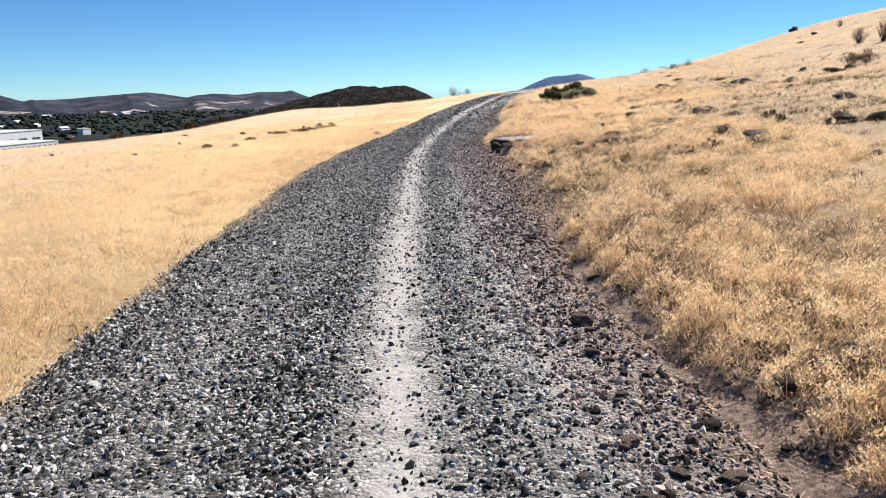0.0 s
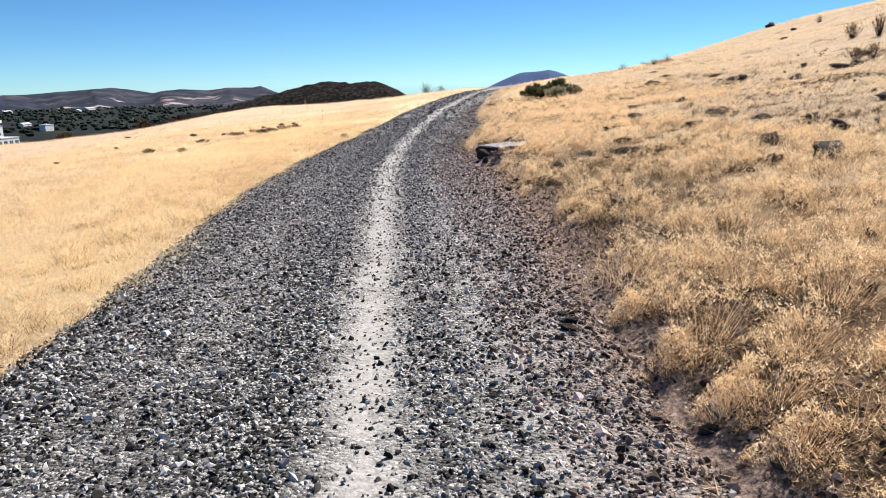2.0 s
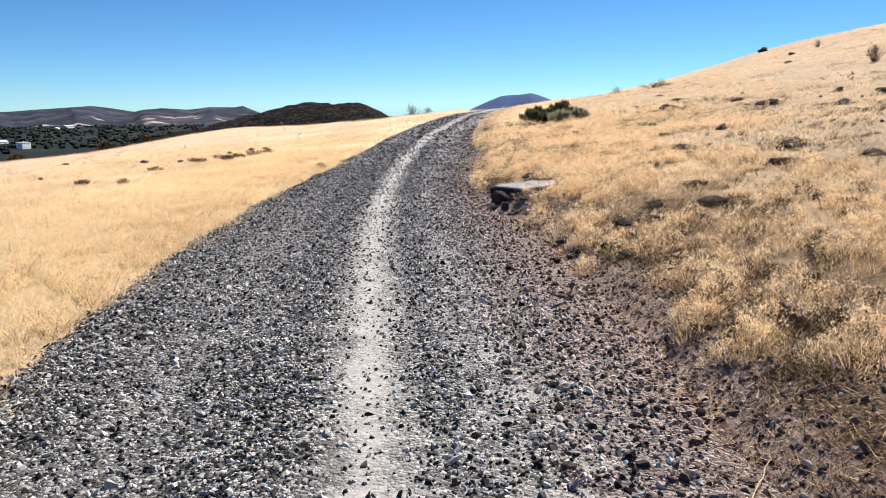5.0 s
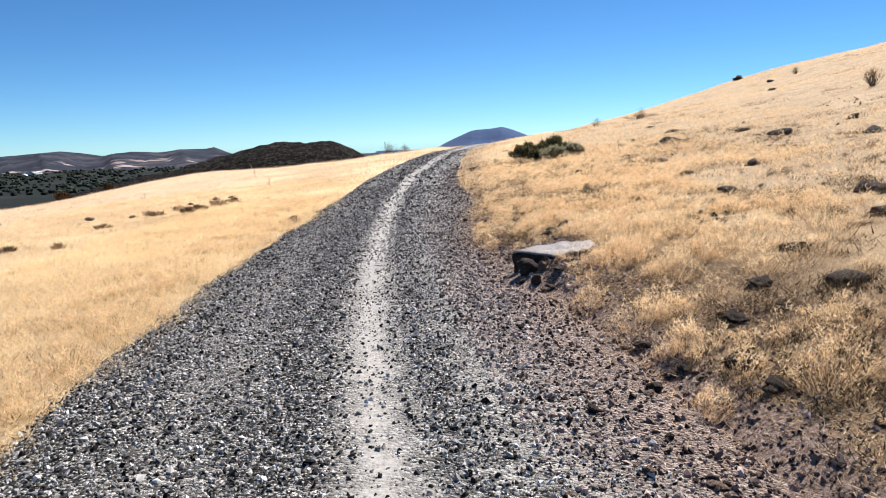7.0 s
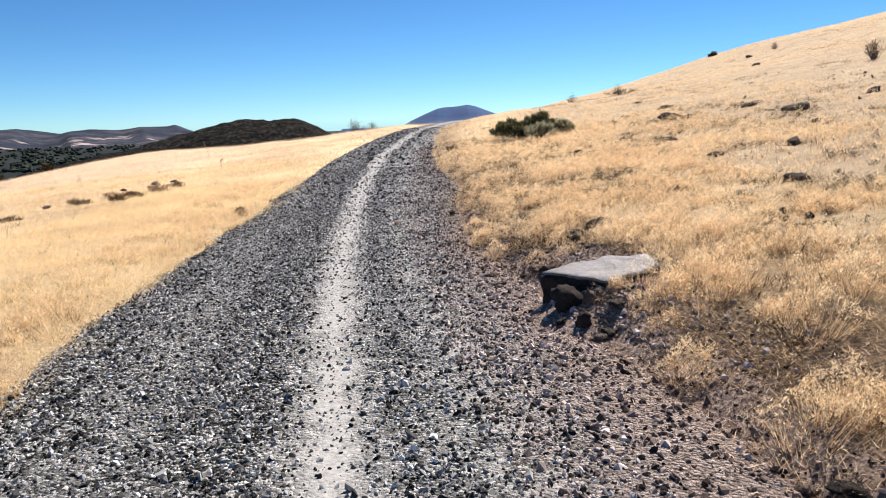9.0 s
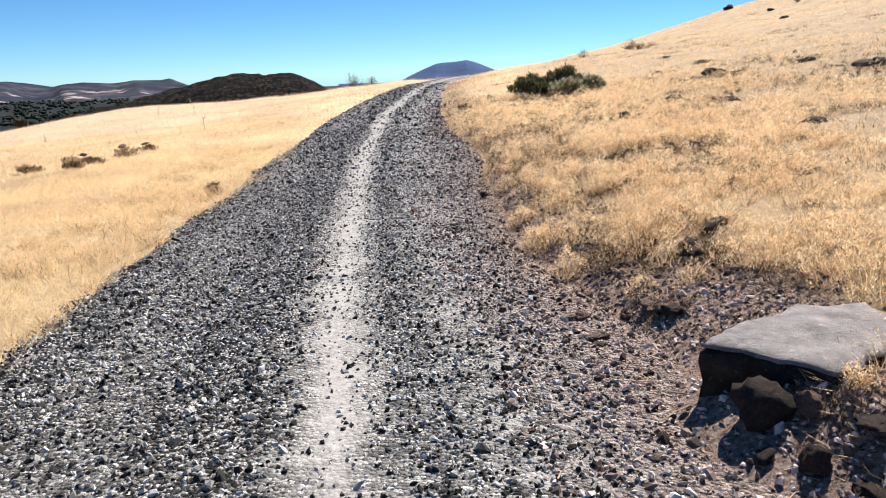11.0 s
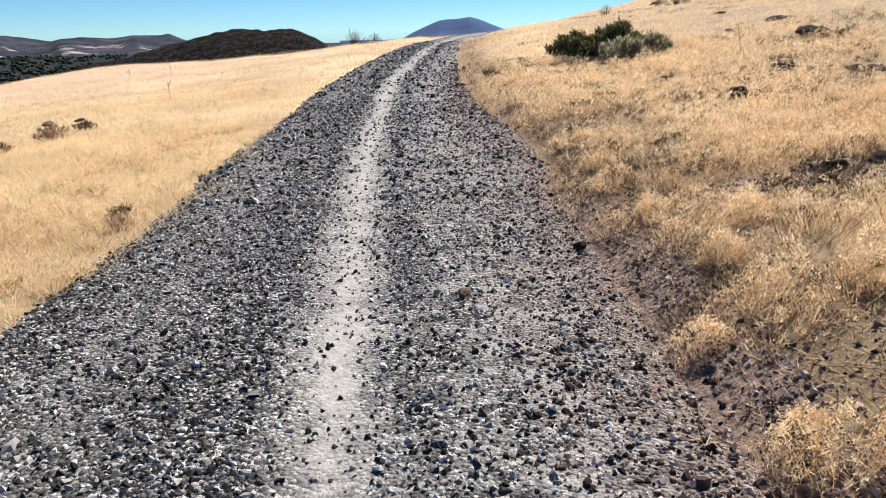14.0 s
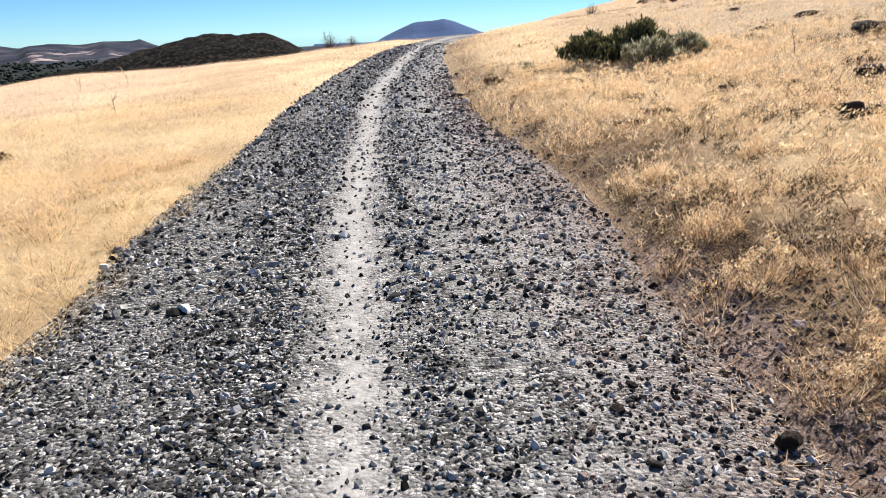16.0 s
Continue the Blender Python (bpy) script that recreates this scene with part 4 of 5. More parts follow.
# stones lying along the verge: x, y, width
brown = dict(kind="tan", name="fieldstone", label="brown angular stone lying on the dirt verge", group="verge stones", sink=0.2)
for x, y, w in ((0.36, 3.6, 0.14), (0.43, 3.52, 0.11), (0.41, 2.54, 0.15), (0.77, 2.28, 0.16), (0.58, 2.29, 0.12), (0.7, 4.12, 0.12), (0.45, 3.04, 0.1), (0.65, 3.75, 0.09), (0.43, 2.12, 0.12),
                (0.31, 5.43, 0.12), (-0.02, 4.62, 0.08), (0.36, 4.4, 0.12), (0.06, 8.56, 0.1), (-0.36, 12.73, 0.13), (-0.24, 13.85, 0.14), (-0.65, 11.64, 0.11), (-0.38, 11.48, 0.13), (-1.1, 17.75, 0.14), (-0.85, 18.15, 0.13), (-0.7, 16.18, 0.16), (-0.6, 15.98, 0.16), (-2.0, 22.5, 0.09)):
    rock(x, y, w, **brown)
rock(0.33, 4.17, 0.18, 0.085, "tan", "fieldstone", "pinkish pale stone lying on the dirt verge", "verge stones", sink=0.15)
for x, y, w in ((-0.65, 18.01, 0.25), (-0.72, 18.12, 0.24), (-0.52, 18.00, 0.13), (-1.15, 17.75, 0.17), (-1.33, 17.70, 0.09), (-1.14, 17.63, 0.08), (-1.15, 18.09, 0.20)):
    rock(x, y, w, kind="tan", name="fieldstone", label="pinkish stone on bare soil beyond the slab", group="verge stones", sink=0.2)
rock(0.84, 10.05, 0.34, 0.12, "tan", "fieldstone", "flat pinkish stone among dry weeds", "verge stones", sink=0.3)
for x, y, w in ((0.86, 3.53, 0.2), (0.8, 2.73, 0.15), (1.21, 2.96, 0.2), (0.51, 5.3, 0.15), (1.07, 2.56, 0.12), (0.9, 4.48, 0.16), (0.73, 4.0, 0.13), (0.0, 6.95, 0.13), (0.02, 6.78, 0.15), (0.02, 6.62, 0.17),
                (0.92, 7.53, 0.26), (0.35, 10.26, 0.2), (0.52, 13.6, 0.32), (-0.11, 13.11, 0.16), (-0.64, 17.96, 0.24), (-0.42, 16.26, 0.24), (-0.47, 16.62, 0.2), (-0.83, 16.28, 0.15), (0.2, 19.3, 0.22)):
    rock(x, y, w, name="basalt_stone", label="small dark basalt stone on the verge", group="verge stones", sink=0.2)
rock(-1.35, 22.86, 0.14, 0.08, name="basalt_stone", label="dark upright stone at the road's edge", group="verge stones", sink=0.15)
for x, y, w in ((-0.55, 16.04, 0.19), (-0.14, 13.75, 0.2), (-0.3, 12.84, 0.2), (-0.76, 12.45, 0.16), (-0.03, 13.09, 0.19), (0.25, 12.84, 0.34), (-0.24, 18.71, 0.28), (-0.05, 18.75, 0.22), (0.3, 23.2, 0.24), (0.75, 23.4, 0.3), (1.2, 23.5, 0.36), (1.55, 23.3, 0.26), (0.5, 23.0, 0.2)):
    rock(x, y, w, name="basalt_stone", label="dark brown stone on the stony verge", group="verge stones", sink=0.22)
rock(-0.69, 16.18, 0.15, 0.09, "round", "basalt_stone", "rounded dark stone before the slab", "verge stones")
rock(-0.58, 16.44, 0.17, 0.08, "tan", "fieldstone", "reddish stone wedged before the slab", "verge stones")
rock(-2.23, 21.95, 0.13, 0.05, "tan", "fieldstone", "pale stone lying on the gravel", "verge stones")
rock(-0.76, 16.5, 0.25, 0.14, "round", name="basalt_boulder", label="rounded black boulder propped under the slab", group="", sink=0.2)


def build_slab():
    """The big flat-topped block: a six-cornered slab, its broken rim coloured dark as in shade, its worn top paler as
    in sun.
    """
    body = new("stone_slab")
    body.location = (-0.33, 16.88, 0.17)
    out = [(-0.54, -0.02), (-0.33, -0.2), (-0.11, -0.4), (0.18, -0.22), (0.43, 0.02), (0.45, 0.34), (0.1, 0.35), (-0.27, 0.18)]
    rnd = random.Random(4)
    pts = []
    for i, p in enumerate(out):
        q = out[(i + 1) % len(out)]
        for k in range(5):
            f = k / 5
            pts.append((p[0] + (q[0] - p[0]) * f + rnd.uniform(-0.02, 0.02), p[1] + (q[1] - p[1]) * f + rnd.uniform(-0.02, 0.02)))

    def top_z(px, py):
        return 0.165 + 0.06 * py + 0.02 * px

    bm = bmesh.new()
    rings = []
    for scale, drop in ((0.98, 0.02), (1.0, 0.028), (1.03, 0.08), (0.97, 0.17), (0.99, 0.26), (0.93, 0.42)):
        rings.append([bm.verts.new((px * scale + rnd.uniform(-0.014, 0.014), py * scale + rnd.uniform(-0.014, 0.014), top_z(px, py) - drop - (rnd.uniform(0, 0.02) if drop else 0))) for px, py in pts])
    for a, b in zip(rings, rings[1:]):
        for i in range(len(pts)):
            j = (i + 1) % len(pts)
            bm.faces.new((a[j], a[i], b[i], b[j]))
    bm.faces.new(reversed(rings[-1]))
    cap = bm.faces.new(rings[0])
    cap.normal_update()
    bm.normal_update()
    # dark basalt on the sides puts their shade into the colour
    part("base", bm, BASALT, body, "broken underside coloured dark as in shade")
    bm = bmesh.new()
    ring_xy = [(p[0] * 0.985, p[1] * 0.985) for p in pts]
    centre = (0.03, 0.04)
    rows = []
    for k in range(1, 13):
        f = k / 12
        rows.append([bm.verts.new((centre[0] + (px - centre[0]) * f, centre[1] + (py - centre[1]) * f,
                                   top_z(px * f, py * f) + 0.012 + 0.016 * noise.noise(Vector(((centre[0] + (px - centre[0]) * f) * 6, (centre[1] + (py - centre[1]) * f) * 6, 3))) - 0.016 * f ** 10)) for px, py in ring_xy])
    rows.append([bm.verts.new((v.co.x * 1.012, v.co.y * 1.012, v.co.z - 0.018)) for v in rows[-1]])
    c = bm.verts.new((*centre, top_z(*centre) + 0.012 + 0.016 * noise.noise(Vector((centre[0] * 6, centre[1] * 6, 3)))))
    m = len(ring_xy)
    for i in range(m):
        bm.faces.new((c, rows[0][i], rows[0][(i + 1) % m]))
        for a, b in zip(rows, rows[1:]):
            bm.faces.new((a[i], b[i], b[(i + 1) % m], a[(i + 1) % m]))
    for f in bm.faces:
        f.smooth = True
    bm.normal_update()
    part("top", bm, SLABTOP, body, "smooth grey weathered top, paler as if sunlit")
    tagged(body, "large flat grey stone slab with a broken rim darkened as by shade", "boulder")


build_slab()


def build_rock_feet():
    """Brown weeds and straw caught round the foot of each rock."""
    feet = np.array([f for f in ROCK_FEET if f[0] > -3 and f[2] > 0.11 and f[1] < 45])
    k = np.repeat(np.arange(len(feet)), 90)
    a, q = uniform(len(k), 0, 2 * np.pi), uniform(len(k), 0.4, 1.05) + RNG.exponential(0.12, len(k))
    x, y = feet[k, 0] + np.cos(a) * q * feet[k, 2] * 0.8, feet[k, 1] + np.sin(a) * q * feet[k, 2] * 0.65
    on = x > edge_right(y)
    x, y, k = x[on], y[on], k[on]
    blades("weeds_round_rocks", x, y, uniform(len(k), 0.1, 0.45) * np.minimum(feet[k, 2], 0.35), uniform(len(k), 0.0025, 0.006), uniform(len(k), 0.3, 1.6), WEED, "brown weeds round the feet of the rocks", "weeds", single=True)


build_rock_feet()


def build_verge_pieces():
    """Single larger stones of the road surface and shoulder, each a piece of its own on a few shared meshes."""
    rng = np.random.default_rng(21)
    shapes = [rock_mesh("stone", 70 + i, 1, 6, TANROCK if i % 2 else BASALT) for i in range(6)]
    road = bpy.data.objects["road"]
    x, y = scatter(280, 1.8, 25, lambda v: track(v) + 0.65 + 0.2 * smooth(v, 15, 19), lambda v: edge_right(v) - 0.02, rng)
    for i in range(len(x)):
        w = float(np.clip(rng.lognormal(np.log(0.04), 0.28), 0.025, 0.07))
        ob = new("stone", shapes[i % 6])
        ob.parent = road
        z = float(road_height(x[i], y[i]))
        ob.matrix_world = pose(float(x[i]), float(y[i]), z + w * 0.15, rng.uniform(-20, 20), rng.uniform(-20, 20), rng.uniform(0, 360)) @ Matrix.Diagonal((w, w * 0.8, w * 0.6, 1))


build_verge_pieces()
hx = RNG.uniform(1.5, 17, 900)
hy = RNG.uniform(7, 40, 900)
hk = (RNG.random(900) < 0.5 * smooth(fbm(hx + 20, hy, 4.0, 3), 0.46, 0.62)) & (hx > edge_right(hy) + 1.2)
hx, hy = hx[hk], hy[hk]
stones("hillside_stones", hx, hy, land(hx, hy), np.clip(RNG.lognormal(np.log(0.05), 0.35, len(hx)), 0.025, 0.085), BASALT, "scattered small dark stones on the hillside", "stones", 0.6)


# ---------------------------------------------------------------- shrubs, stalks
def tube(bm, points, r0, r1, sides=5):
    """A tapering limb through the points."""
    rings = []
    for i, p in enumerate(points):
        p = Vector(p)
        ahead = Vector(points[min(i + 1, len(points) - 1)]) - Vector(points[max(i - 1, 0)])
        u = ahead.cross(Vector((0.3, 1, 0.2))).normalized()
        w = ahead.cross(u).normalized()
        r = r0 + (r1 - r0) * i / (len(points) - 1)
        rings.append([bm.verts.new(p + (u * math.cos(a) + w * math.sin(a)) * r) for a in [2 * math.pi * k / sides for k in range(sides)]])
    for a, b in zip(rings, rings[1:]):
        for k in range(sides):
            bm.faces.new((a[k], a[(k + 1) % sides], b[(k + 1) % sides], b[k]))
    bm.faces.new(rings[-1])


def limb(rnd, start, heading, length, steps=4, wild=0.25):
    pts, p, h = [Vector(start)], Vector(start), Vector(heading).normalized()
    for _ in range(steps):
        h = (h + Vector((rnd.uniform(-wild, wild), rnd.uniform(-wild, wild), rnd.uniform(-wild * 0.3, wild)))).normalized()
        p = p + h * length / steps
        pts.append(p.copy())
    return pts


def shrub(x, y, w, h, leaves, leaf_mat, label, seed, stems=26, leaf=(0.03, 0.012), name="shrub", group="", category="shrub"):
    """A broom-like bush: stems fanning from the base, each carrying many narrow upright leaves."""
    rnd = random.Random(seed)
    rng = np.random.default_rng(seed)
    body = new(name)
    body.location = (x, y, float(land(x, y)) - 0.03)
    tagged(body, label, category, group)
    bm = bmesh.new()
    ends = []
    for _ in range(stems):
        a, tilt = rnd.uniform(0, 2 * math.pi), rnd.uniform(0.05, 1.0) ** 0.8
        top = Vector((math.cos(a) * tilt * w * 0.5, math.sin(a) * tilt * w * 0.42, h * (1 - 0.55 * tilt ** 2) * rnd.uniform(0.7, 1.05)))
        root = Vector((top.x * 0.25, top.y * 0.25, 0))
        pts = [root.lerp(top, t) + Vector((rnd.uniform(-1, 1), rnd.uniform(-1, 1), 0)) * 0.03 * h for t in (0, 0.3, 0.6, 0.85, 1)]
        tube(bm, pts, 0.01 * h + 0.002, 0.002, 4)
        ends.append(pts)
    part("stem_mass", bm, TWIG, body, "dark woody stems")
    if leaves:
        n = leaves
        pick = rng.integers(0, stems, n)
        t = rng.random(n) ** 0.6
        P = np.array([[list(p) for p in pts] for pts in ends])
        seg = np.clip((0.25 + 0.75 * t) * 4, 0, 3.999)
        i = seg.astype(int)
        f = (seg - i)[:, None]
        C = P[pick, i] * (1 - f) + P[pick, i + 1] * f + rng.normal(0, 0.045 * (w * h) ** 0.5, (n, 3))
        C[:, 2] = np.maximum(C[:, 2], 0.02)
        a = rng.uniform(0, 2 * np.pi, n)
        side = np.stack([np.cos(a), np.sin(a), 0 * a], -1) * leaf[1] * rng.uniform(0.6, 1.4, (n, 1))
        up = np.stack([rng.normal(0, 0.45, n), rng.normal(0, 0.45, n), rng.uniform(0.5, 1.2, n)], -1) * leaf[0] * rng.uniform(0.7, 1.6, (n, 1)) * 2
        V = np.stack([C, C + up * 0.5 + side, C + up, C + up * 0.5 - side], 1).reshape(-1, 3)
        ob = new("foliage", tri_mesh("foliage", V, np.arange(4 * n).reshape(-1, 4), leaf_mat))
        ob.parent = body
    return body


big = "bushes beside the road"
shrub(1.2, 35.5, 1.35, 0.6, 8500, LEAF, "dense dark green bush standing in dry grass", 1, 44, (0.045, 0.016), "bush", big, "bush")
shrub(2.15, 35.5, 1.25, 0.7, 9500, LEAF, "tall dark olive bush with spiky shoots", 2, 50, (0.045, 0.016), "bush", big, "bush")
shrub(2.0, 34.3, 1.3, 0.46, 5500, LEAF_PALE, "low grey-green sage bush in front of darker bushes", 3, 40, (0.04, 0.013), "sage_bush", big, "bush")
shrub(2.7, 34.4, 0.8, 0.42, 3500, LEAF_PALE, "small grey-green sage bush with ragged shoots", 5, 34, (0.04, 0.013), "sage_bush", big, "bush")
shrub(-0.78, 35.8, 0.5, 0.16, 700, WEED, "low dark weed clump at the road's edge", 6, 18, (0.03, 0.01), "weed_clump", "", "weed")
shrub(0.05, 36.4, 0.35, 0.2, 500, LEAF_PALE, "small grey weed clump in dry grass", 8, 16, (0.03, 0.01), "weed_clump", "", "weed")
ridge = "dark leafy shrub on the edge of the slope"
shrub(-23.7, 49.3, 1.1, 0.42, 1500, DARKWEED, ridge, 9, 24, (0.08, 0.035), group="ridge shrubs")
shrub(-22.6, 52.5, 0.6, 0.35, 900, DARKWEED, ridge, 10, 22, (0.08, 0.035), group="ridge shrubs")
shrub(-27.5, 46.5, 1.2, 0.28, 900, DARKWEED, ridge, 11, 22, (0.08, 0.035), group="ridge shrubs")
bare = "bare twiggy shrub on the skyline"
for i, (x, y, w, h) in enumerate(((11.0, 73, 1.3, 1.0), (15.2, 74.5, 1.2, 0.9), (-6.0, 59.0, 1.5, 1.0), (-5.0, 60, 1.0, 0.7), (29.4, 76, 1.0, 0.7))):
    shrub(x, y, w, h, 120, WEED, bare, 30 + i, 40, (0.04, 0.012), "bare_shrub", "skyline shrubs")
for i, (x, y, w, h) in enumerate(((17.5, 42.3, 0.9, 0.85), (17.9, 40.5, 0.9, 1.1), (13.0, 30.5, 0.8, 0.5), (12.6, 31.0, 0.9, 0.45))):
    shrub(x, y, w, h, 350, WEED, "brown dry shrub high on the hillside", 40 + i, 36, (0.05, 0.012), "dry_shrub", "hillside shrubs")
for i, (x, y, w, h) in enumerate(((10.5, 56.5, 2.6, 0.35), (11.6, 59.0, 2.6, 0.35), (4.9, 33.9, 0.7, 0.12), (0.5, 29.4, 0.7, 0.1), (0.0, 29.2, 0.5, 0.09), (2.5, 27.4, 0.6, 0.1), (8.4, 34.0, 1.2, 0.12), (3.8, 30.9, 0.8, 0.1))):
    shrub(x, y, w, h, 600 if y > 50 else 160, WEED, "low brown weed patch in the grass", 60 + i, 24, (0.025, 0.008), "weed_clump", "weed patches", "weed")


for i, (x, y, w, h) in enumerate(((-8.7, 30.4, 0.6, 0.14), (-8.8, 28.9, 0.6, 0.16), (-9.0, 31.1, 0.6, 0.16), (-8.9, 28.2, 0.45, 0.14), (-9.4, 22.4, 0.3, 0.06), (-10.2, 22.1, 0.35, 0.06), (-10.5, 29.4, 0.5, 0.1), (-10.4, 26.3, 0.5, 0.07), (-9.6, 29.8, 0.6, 0.1), (-10.0, 28.6, 0.7, 0.1), (-9.3, 29.4, 0.5, 0.12), (-8.6, 31.5, 0.5, 0.12), (-9.9, 30.4, 0.6, 0.1))):
    shrub(x, y, w, h, 420, WEED if i % 2 else LITTER, "brown weeds in the golden grass", 80 + i, 22, (0.035, 0.008), "weed_clump", "downhill weeds", "weed")
shrub(-4.98, 23.8, 0.26, 0.13, 220, LITTER, "small pale brown weed on the gravel edge", 95, 20, (0.025, 0.005), "weed_clump", "", "weed")
shrub(-5.12, 24.2, 0.26, 0.12, 260, WEED, "small brown weed on the gravel edge", 96, 20, (0.025, 0.005), "weed_clump", "", "weed")


def stalk(x, y, h, forks, seed, material, label, name="dead_stalk", lean=(0, 0)):
    rnd = random.Random(seed)
    bm = bmesh.new()
    main = limb(rnd, (0, 0, -0.05), (lean[0], lean[1], 1), h, 5, 0.12)
    tube(bm, main, 0.012 * h + 0.003, 0.003)
    for k in range(forks):
        at = main[rnd.randrange(2, 5)]
        tube(bm, limb(rnd, at, (rnd.uniform(-1, 1), rnd.uniform(-0.6, 0.6), 0.8), h * rnd.uniform(0.25, 0.5), 3, 0.3), 0.006 * h + 0.002, 0.002, 4)
    me = bpy.data.meshes.new(name)
    bm.to_mesh(me)
    bm.free()
    me.materials.append(material)
    ob = new(name, me)
    ob.location = (x, y, float(land(x, y)))
    tagged(ob, label, "dead plant", "dead stalks")


stalk(3.98, 32.9, 0.5, 2, 1, TWIG, "snapped dark stem standing in the grass")
stalk(4.3, 33.0, 0.28, 1, 2, TWIG, "short leaning dead stem in the grass", lean=(0.7, 0.2))
stalk(3.5, 32.7, 0.25, 1, 6, PALETWIG, "bleached leaning stem in the grass", lean=(-0.8, 0.1))
stalk(-8.7, 36.6, 0.45, 6, 3, TWIG, "dead forked stalk in the golden grass")
stalk(-14.2, 38.0, 0.35, 4, 4, TWIG, "dead forked stalk in the golden grass")
stalk(-9.25, 36.0, 0.22, 2, 5, TWIG, "short dead stalk in the golden grass")
stalk(-12.5, 48.5, 0.7, 7, 7, PALETWIG, "thin dead bush stem on the lower slope")
stalk(-13.8, 47.5, 0.6, 7, 8, PALETWIG, "thin dead bush stem on the lower slope")


def fallen(x, y, length, turn, seed):
    """A bleached stem lying on the ground, following its rise and fall."""
    rnd = random.Random(seed)
    a = radians(turn)
    bm = bmesh.new()
    pts = []
    for k in range(6):
        f = (k / 5 - 0.5) * length
        px, py = x + f * math.cos(a) + rnd.uniform(-0.01, 0.01), y + f * math.sin(a) + rnd.uniform(-0.01, 0.01)
        ground = float(land(px, py)) if px > float(edge_right(py)) else float(road_height(np.float64(px), np.float64(py)))
        pts.append((px - x, py - y, ground + 0.012 + 0.03 * k / 5))
    tube(bm, pts, 0.0035, 0.002, 5)
    me = bpy.data.meshes.new("fallen_stem")
    bm.to_mesh(me)
    bm.free()
    me.materials.append(PALETWIG)
    ob = new("fallen_stem", me)
    ob.location = (x, y, 0)
    tagged(ob, "bleached dead stem lying on the ground", "twig", "fallen stems")


for i, (x, y, length, turn) in enumerate(((0.1, 8.55, 0.4, 60), (-0.3, 13.7, 0.3, 20), (0.3, 7.2, 0.3, 40), (-0.85, 16.9, 0.3, -25), (-1.0, 16.75, 0.28, 30), (-0.3, 18.7, 0.4, 100), (-1.0, 15.9, 0.25, -60), (-0.7, 20.5, 0.35, -50), (0.7, 5.9, 0.3, 80), (-1.6, 16.3, 0.16, 45), (-1.0, 19.2, 0.25, 10))):
    fallen(x, y, length, turn, i)


# ---------------------------------------------------------------- valley: buildings and woods
def box(bm, x0, x1, y0, y1, z0, z1):
    v = [bm.verts.new((x, y, z)) for z in (z0, z1) for x, y in ((x0, y0), (x1, y0), (x1, y1), (x0, y1))]
    for f in ((3, 2, 1, 0), (4, 5, 6, 7), (0, 1, 5, 4), (1, 2, 6, 5), (2, 3, 7, 6), (3, 0, 4, 7)):
        bm.faces.new([v[i] for i in f])


def polar(az, dist):
    return dist * math.sin(radians(az)), dist * math.cos(radians(az))


def flat_building(az, dist, w, d, h, wall, bays, label, turn=0, sill=1.0, head=0.75):
    """A flat-roofed shed or office with a parapet, a roof deck and a row of tall windows on the near side."""
    x, y = polar(az, dist)
    body = new("industrial_building")
    body.matrix_world = pose(x, y, VALLEY - 1, 0, 0, -az + turn)
    bm = bmesh.new()
    box(bm, -w / 2, w / 2, 0, d, 0, h)
    part("wall", bm, wall, body)
    bm = bmesh.new()
    box(bm, -w / 2 - 0.4, w / 2 + 0.4, -0.4, d + 0.4, h, h + 0.7)
    part("roof", bm, ROOFMAT, body)
    bm = bmesh.new()
    box(bm, -w * 0.1, w * 0.05, d * 0.4, d * 0.6, h + 0.7, h + 2.2)
    part("roof_unit", bm, GREYCLAD, body)
    for k in range(bays):
        cx = -w / 2 + (k + 0.5) * w / bays
        bm = bmesh.new()
        bw = w / bays * 0.3
        box(bm, cx - bw, cx + bw, -0.12, 0.2, sill + 1, h * head)
        win = part("window", bm, DARKGLASS, body)
        bm = bmesh.new()
        box(bm, cx - 0.15, cx + 0.15, -0.2, -0.11, sill + 1, h * head)
        part("mullion", bm, wall, win)
    return tagged(body, label, "building", "valley buildings")


flat_building(-37.6, 777, 140, 60, 9.5, WHITE, 20, "long white flat-roofed building with tall dark windows", 45)
flat_building(-37.5, 954, 120, 70, 14, WHITE, 6, "white flat-roofed warehouse behind a lower building", 45, 3.0, 0.45)
flat_building(-32.3, 1110, 14, 10, 9, WHITE, 2, "small white block building among trees", 45, 2.0, 0.35)


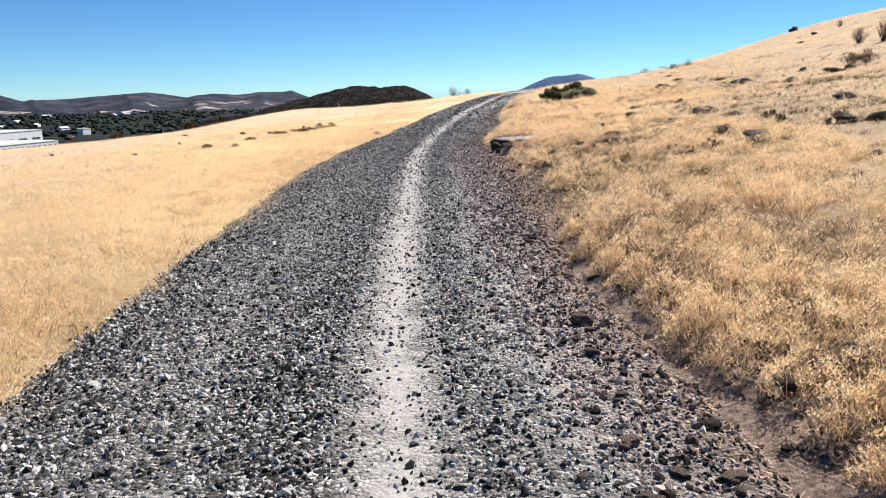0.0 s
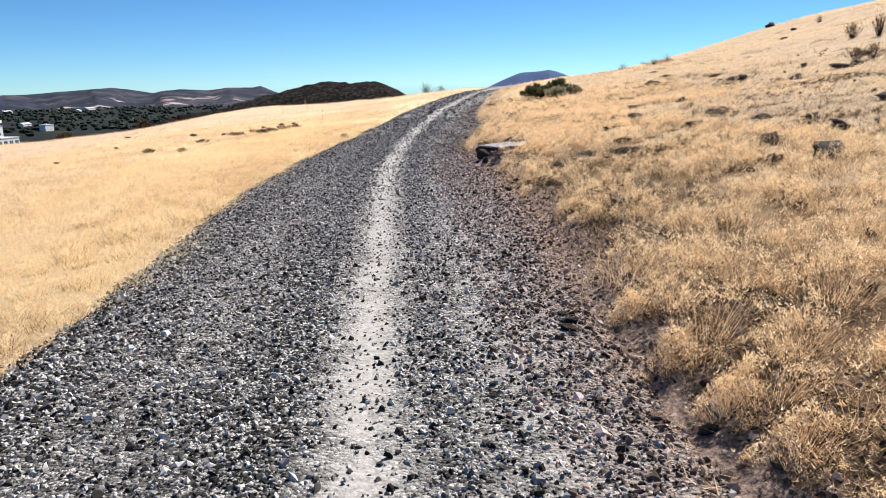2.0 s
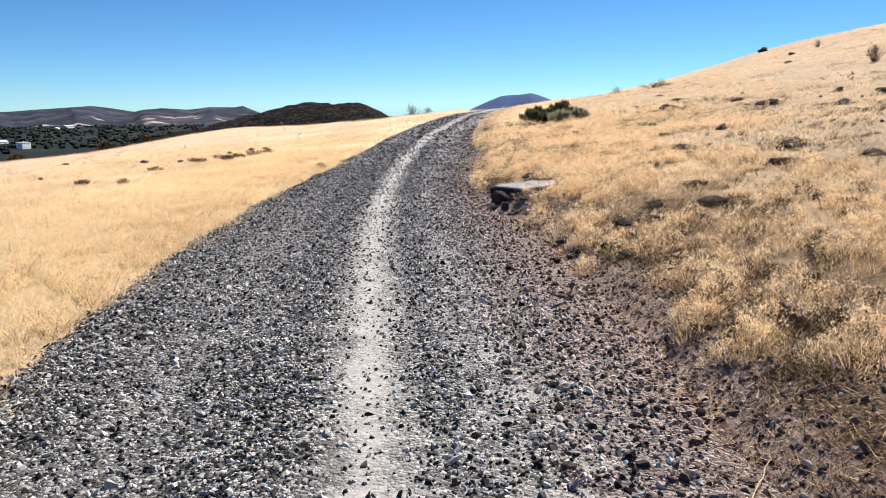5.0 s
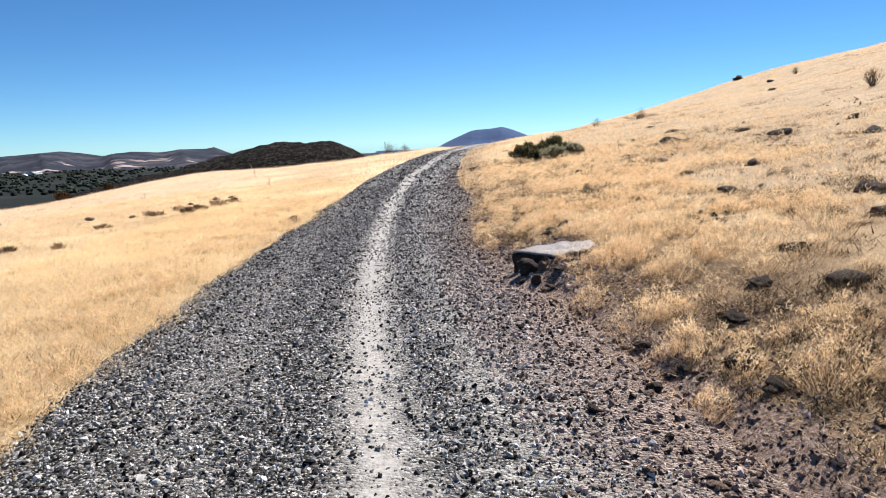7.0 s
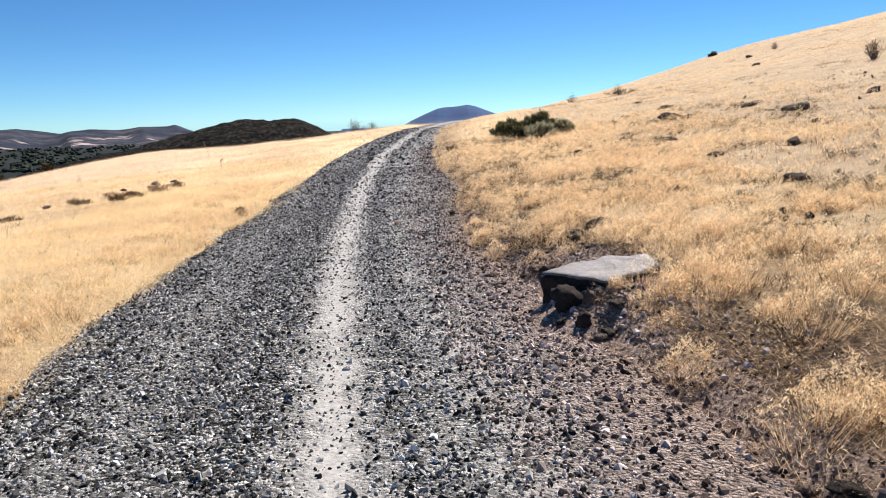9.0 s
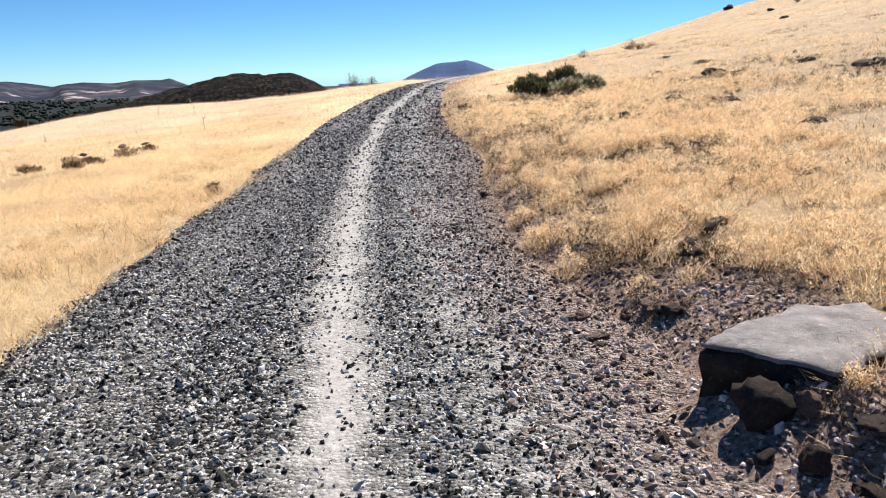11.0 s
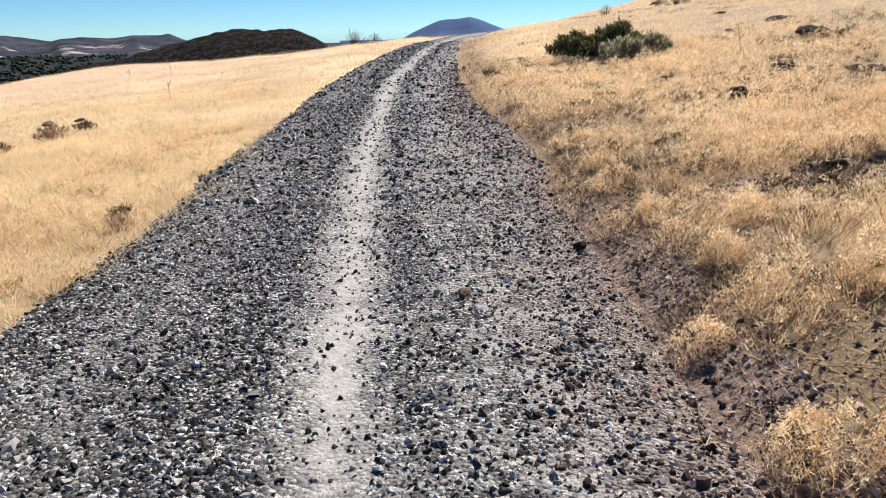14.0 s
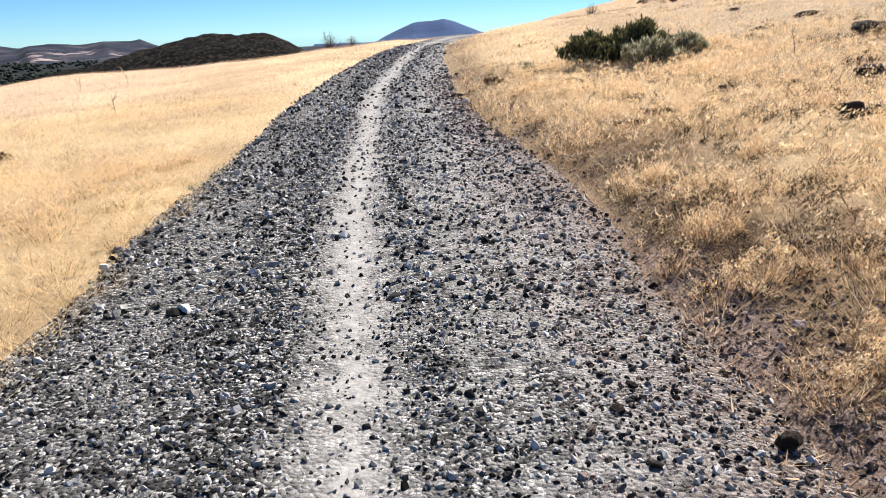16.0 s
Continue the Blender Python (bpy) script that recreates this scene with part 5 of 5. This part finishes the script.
def house(x, y, w, h, seed):
    rnd = random.Random(seed)
    body = new("house")
    body.matrix_world = pose(x, y, VALLEY - 1, 0, 0, rnd.uniform(70, 110))
    bm = bmesh.new()
    box(bm, -w / 2, w / 2, 0, w * 0.6, 0, h)
    part("wall", bm, WHITE, body)
    bm = bmesh.new()
    v = [bm.verts.new(p) for p in ((-w / 2 - 0.5, -0.5, h), (w / 2 + 0.5, -0.5, h), (w / 2 + 0.5, w * 0.6 + 0.5, h), (-w / 2 - 0.5, w * 0.6 + 0.5, h), (-w / 2 - 0.5, w * 0.3, h + 2.5), (w / 2 + 0.5, w * 0.3, h + 2.5))]
    for f in ((0, 1, 5, 4), (2, 3, 4, 5), (0, 4, 3), (1, 2, 5), (3, 2, 1, 0)):
        bm.faces.new([v[i] for i in f])
    part("roof", bm, ROOFMAT, body)
    tagged(body, "pale low house far off among dark trees", "house", "valley houses")


for i, (az, dist, w, h) in enumerate(((-35.2, 1500, 18, 4), (-34.6, 2150, 24, 5), (-30.3, 2050, 22, 5), (-33.6, 1300, 16, 4), (-29.6, 2250, 30, 5), (-36.3, 1750, 20, 4), (-37.2, 1450, 22, 4))):
    house(*polar(az, dist), w, h, i)


def build_woods():
    """Valley trees as many small rough crowns in belts and clumps."""
    n = 4200
    az = np.radians(RNG.uniform(-62, -8, n))
    r = np.exp(RNG.uniform(np.log(800), np.log(2450), n))
    x, y = r * np.sin(az), r * np.cos(az)
    keep = (RNG.random(n) < smooth(fbm(x * 2.4, y, 260, 3), 0.3, 0.45)) | (r > 1900)
    clear = (np.degrees(az) < -33.9) & (r > 700) & (r < 1070)
    clear |= (np.degrees(az) > -33.4) & (np.degrees(az) < -31.5) & (r < 1125)
    x, y, r = x[keep & ~clear], y[keep & ~clear], r[keep & ~clear]
    fx = RNG.uniform(-40, -33.6, 130)
    fr = 790 + (fx + 36) * 14 - RNG.uniform(12, 50, 130)
    x, y = np.concatenate([x, fr * np.sin(np.radians(fx))]), np.concatenate([y, fr * np.cos(np.radians(fx))])
    size = np.concatenate([RNG.uniform(2.2, 4.6, len(r)), RNG.uniform(1.2, 3.0, 130)])
    bm = bmesh.new()
    bmesh.ops.create_icosphere(bm, subdivisions=1, radius=1)
    P = np.array([v.co[:] for v in bm.verts])
    T = np.array([[v.index for v in f.verts] for f in bm.faces])
    bm.free()
    m = len(x)
    V = P[None] * (1 + RNG.uniform(-0.4, 0.3, (m, len(P), 1))) * np.stack([size * RNG.uniform(0.8, 1.7, m), size * 1.2, size * RNG.uniform(0.6, 1.2, m)], -1)[:, None]
    V = V + np.stack([x, y, land(x, y) + size * 0.55], -1)[:, None]
    F = (T[None] + len(P) * np.arange(m)[:, None, None]).reshape(-1, 3)
    tagged(new("valley_woods", tri_mesh("valley_woods", V.reshape(-1, 3), F, WOODS)), "dark green belts of trees across the valley floor", "woods", kind="stuff")


build_woods()
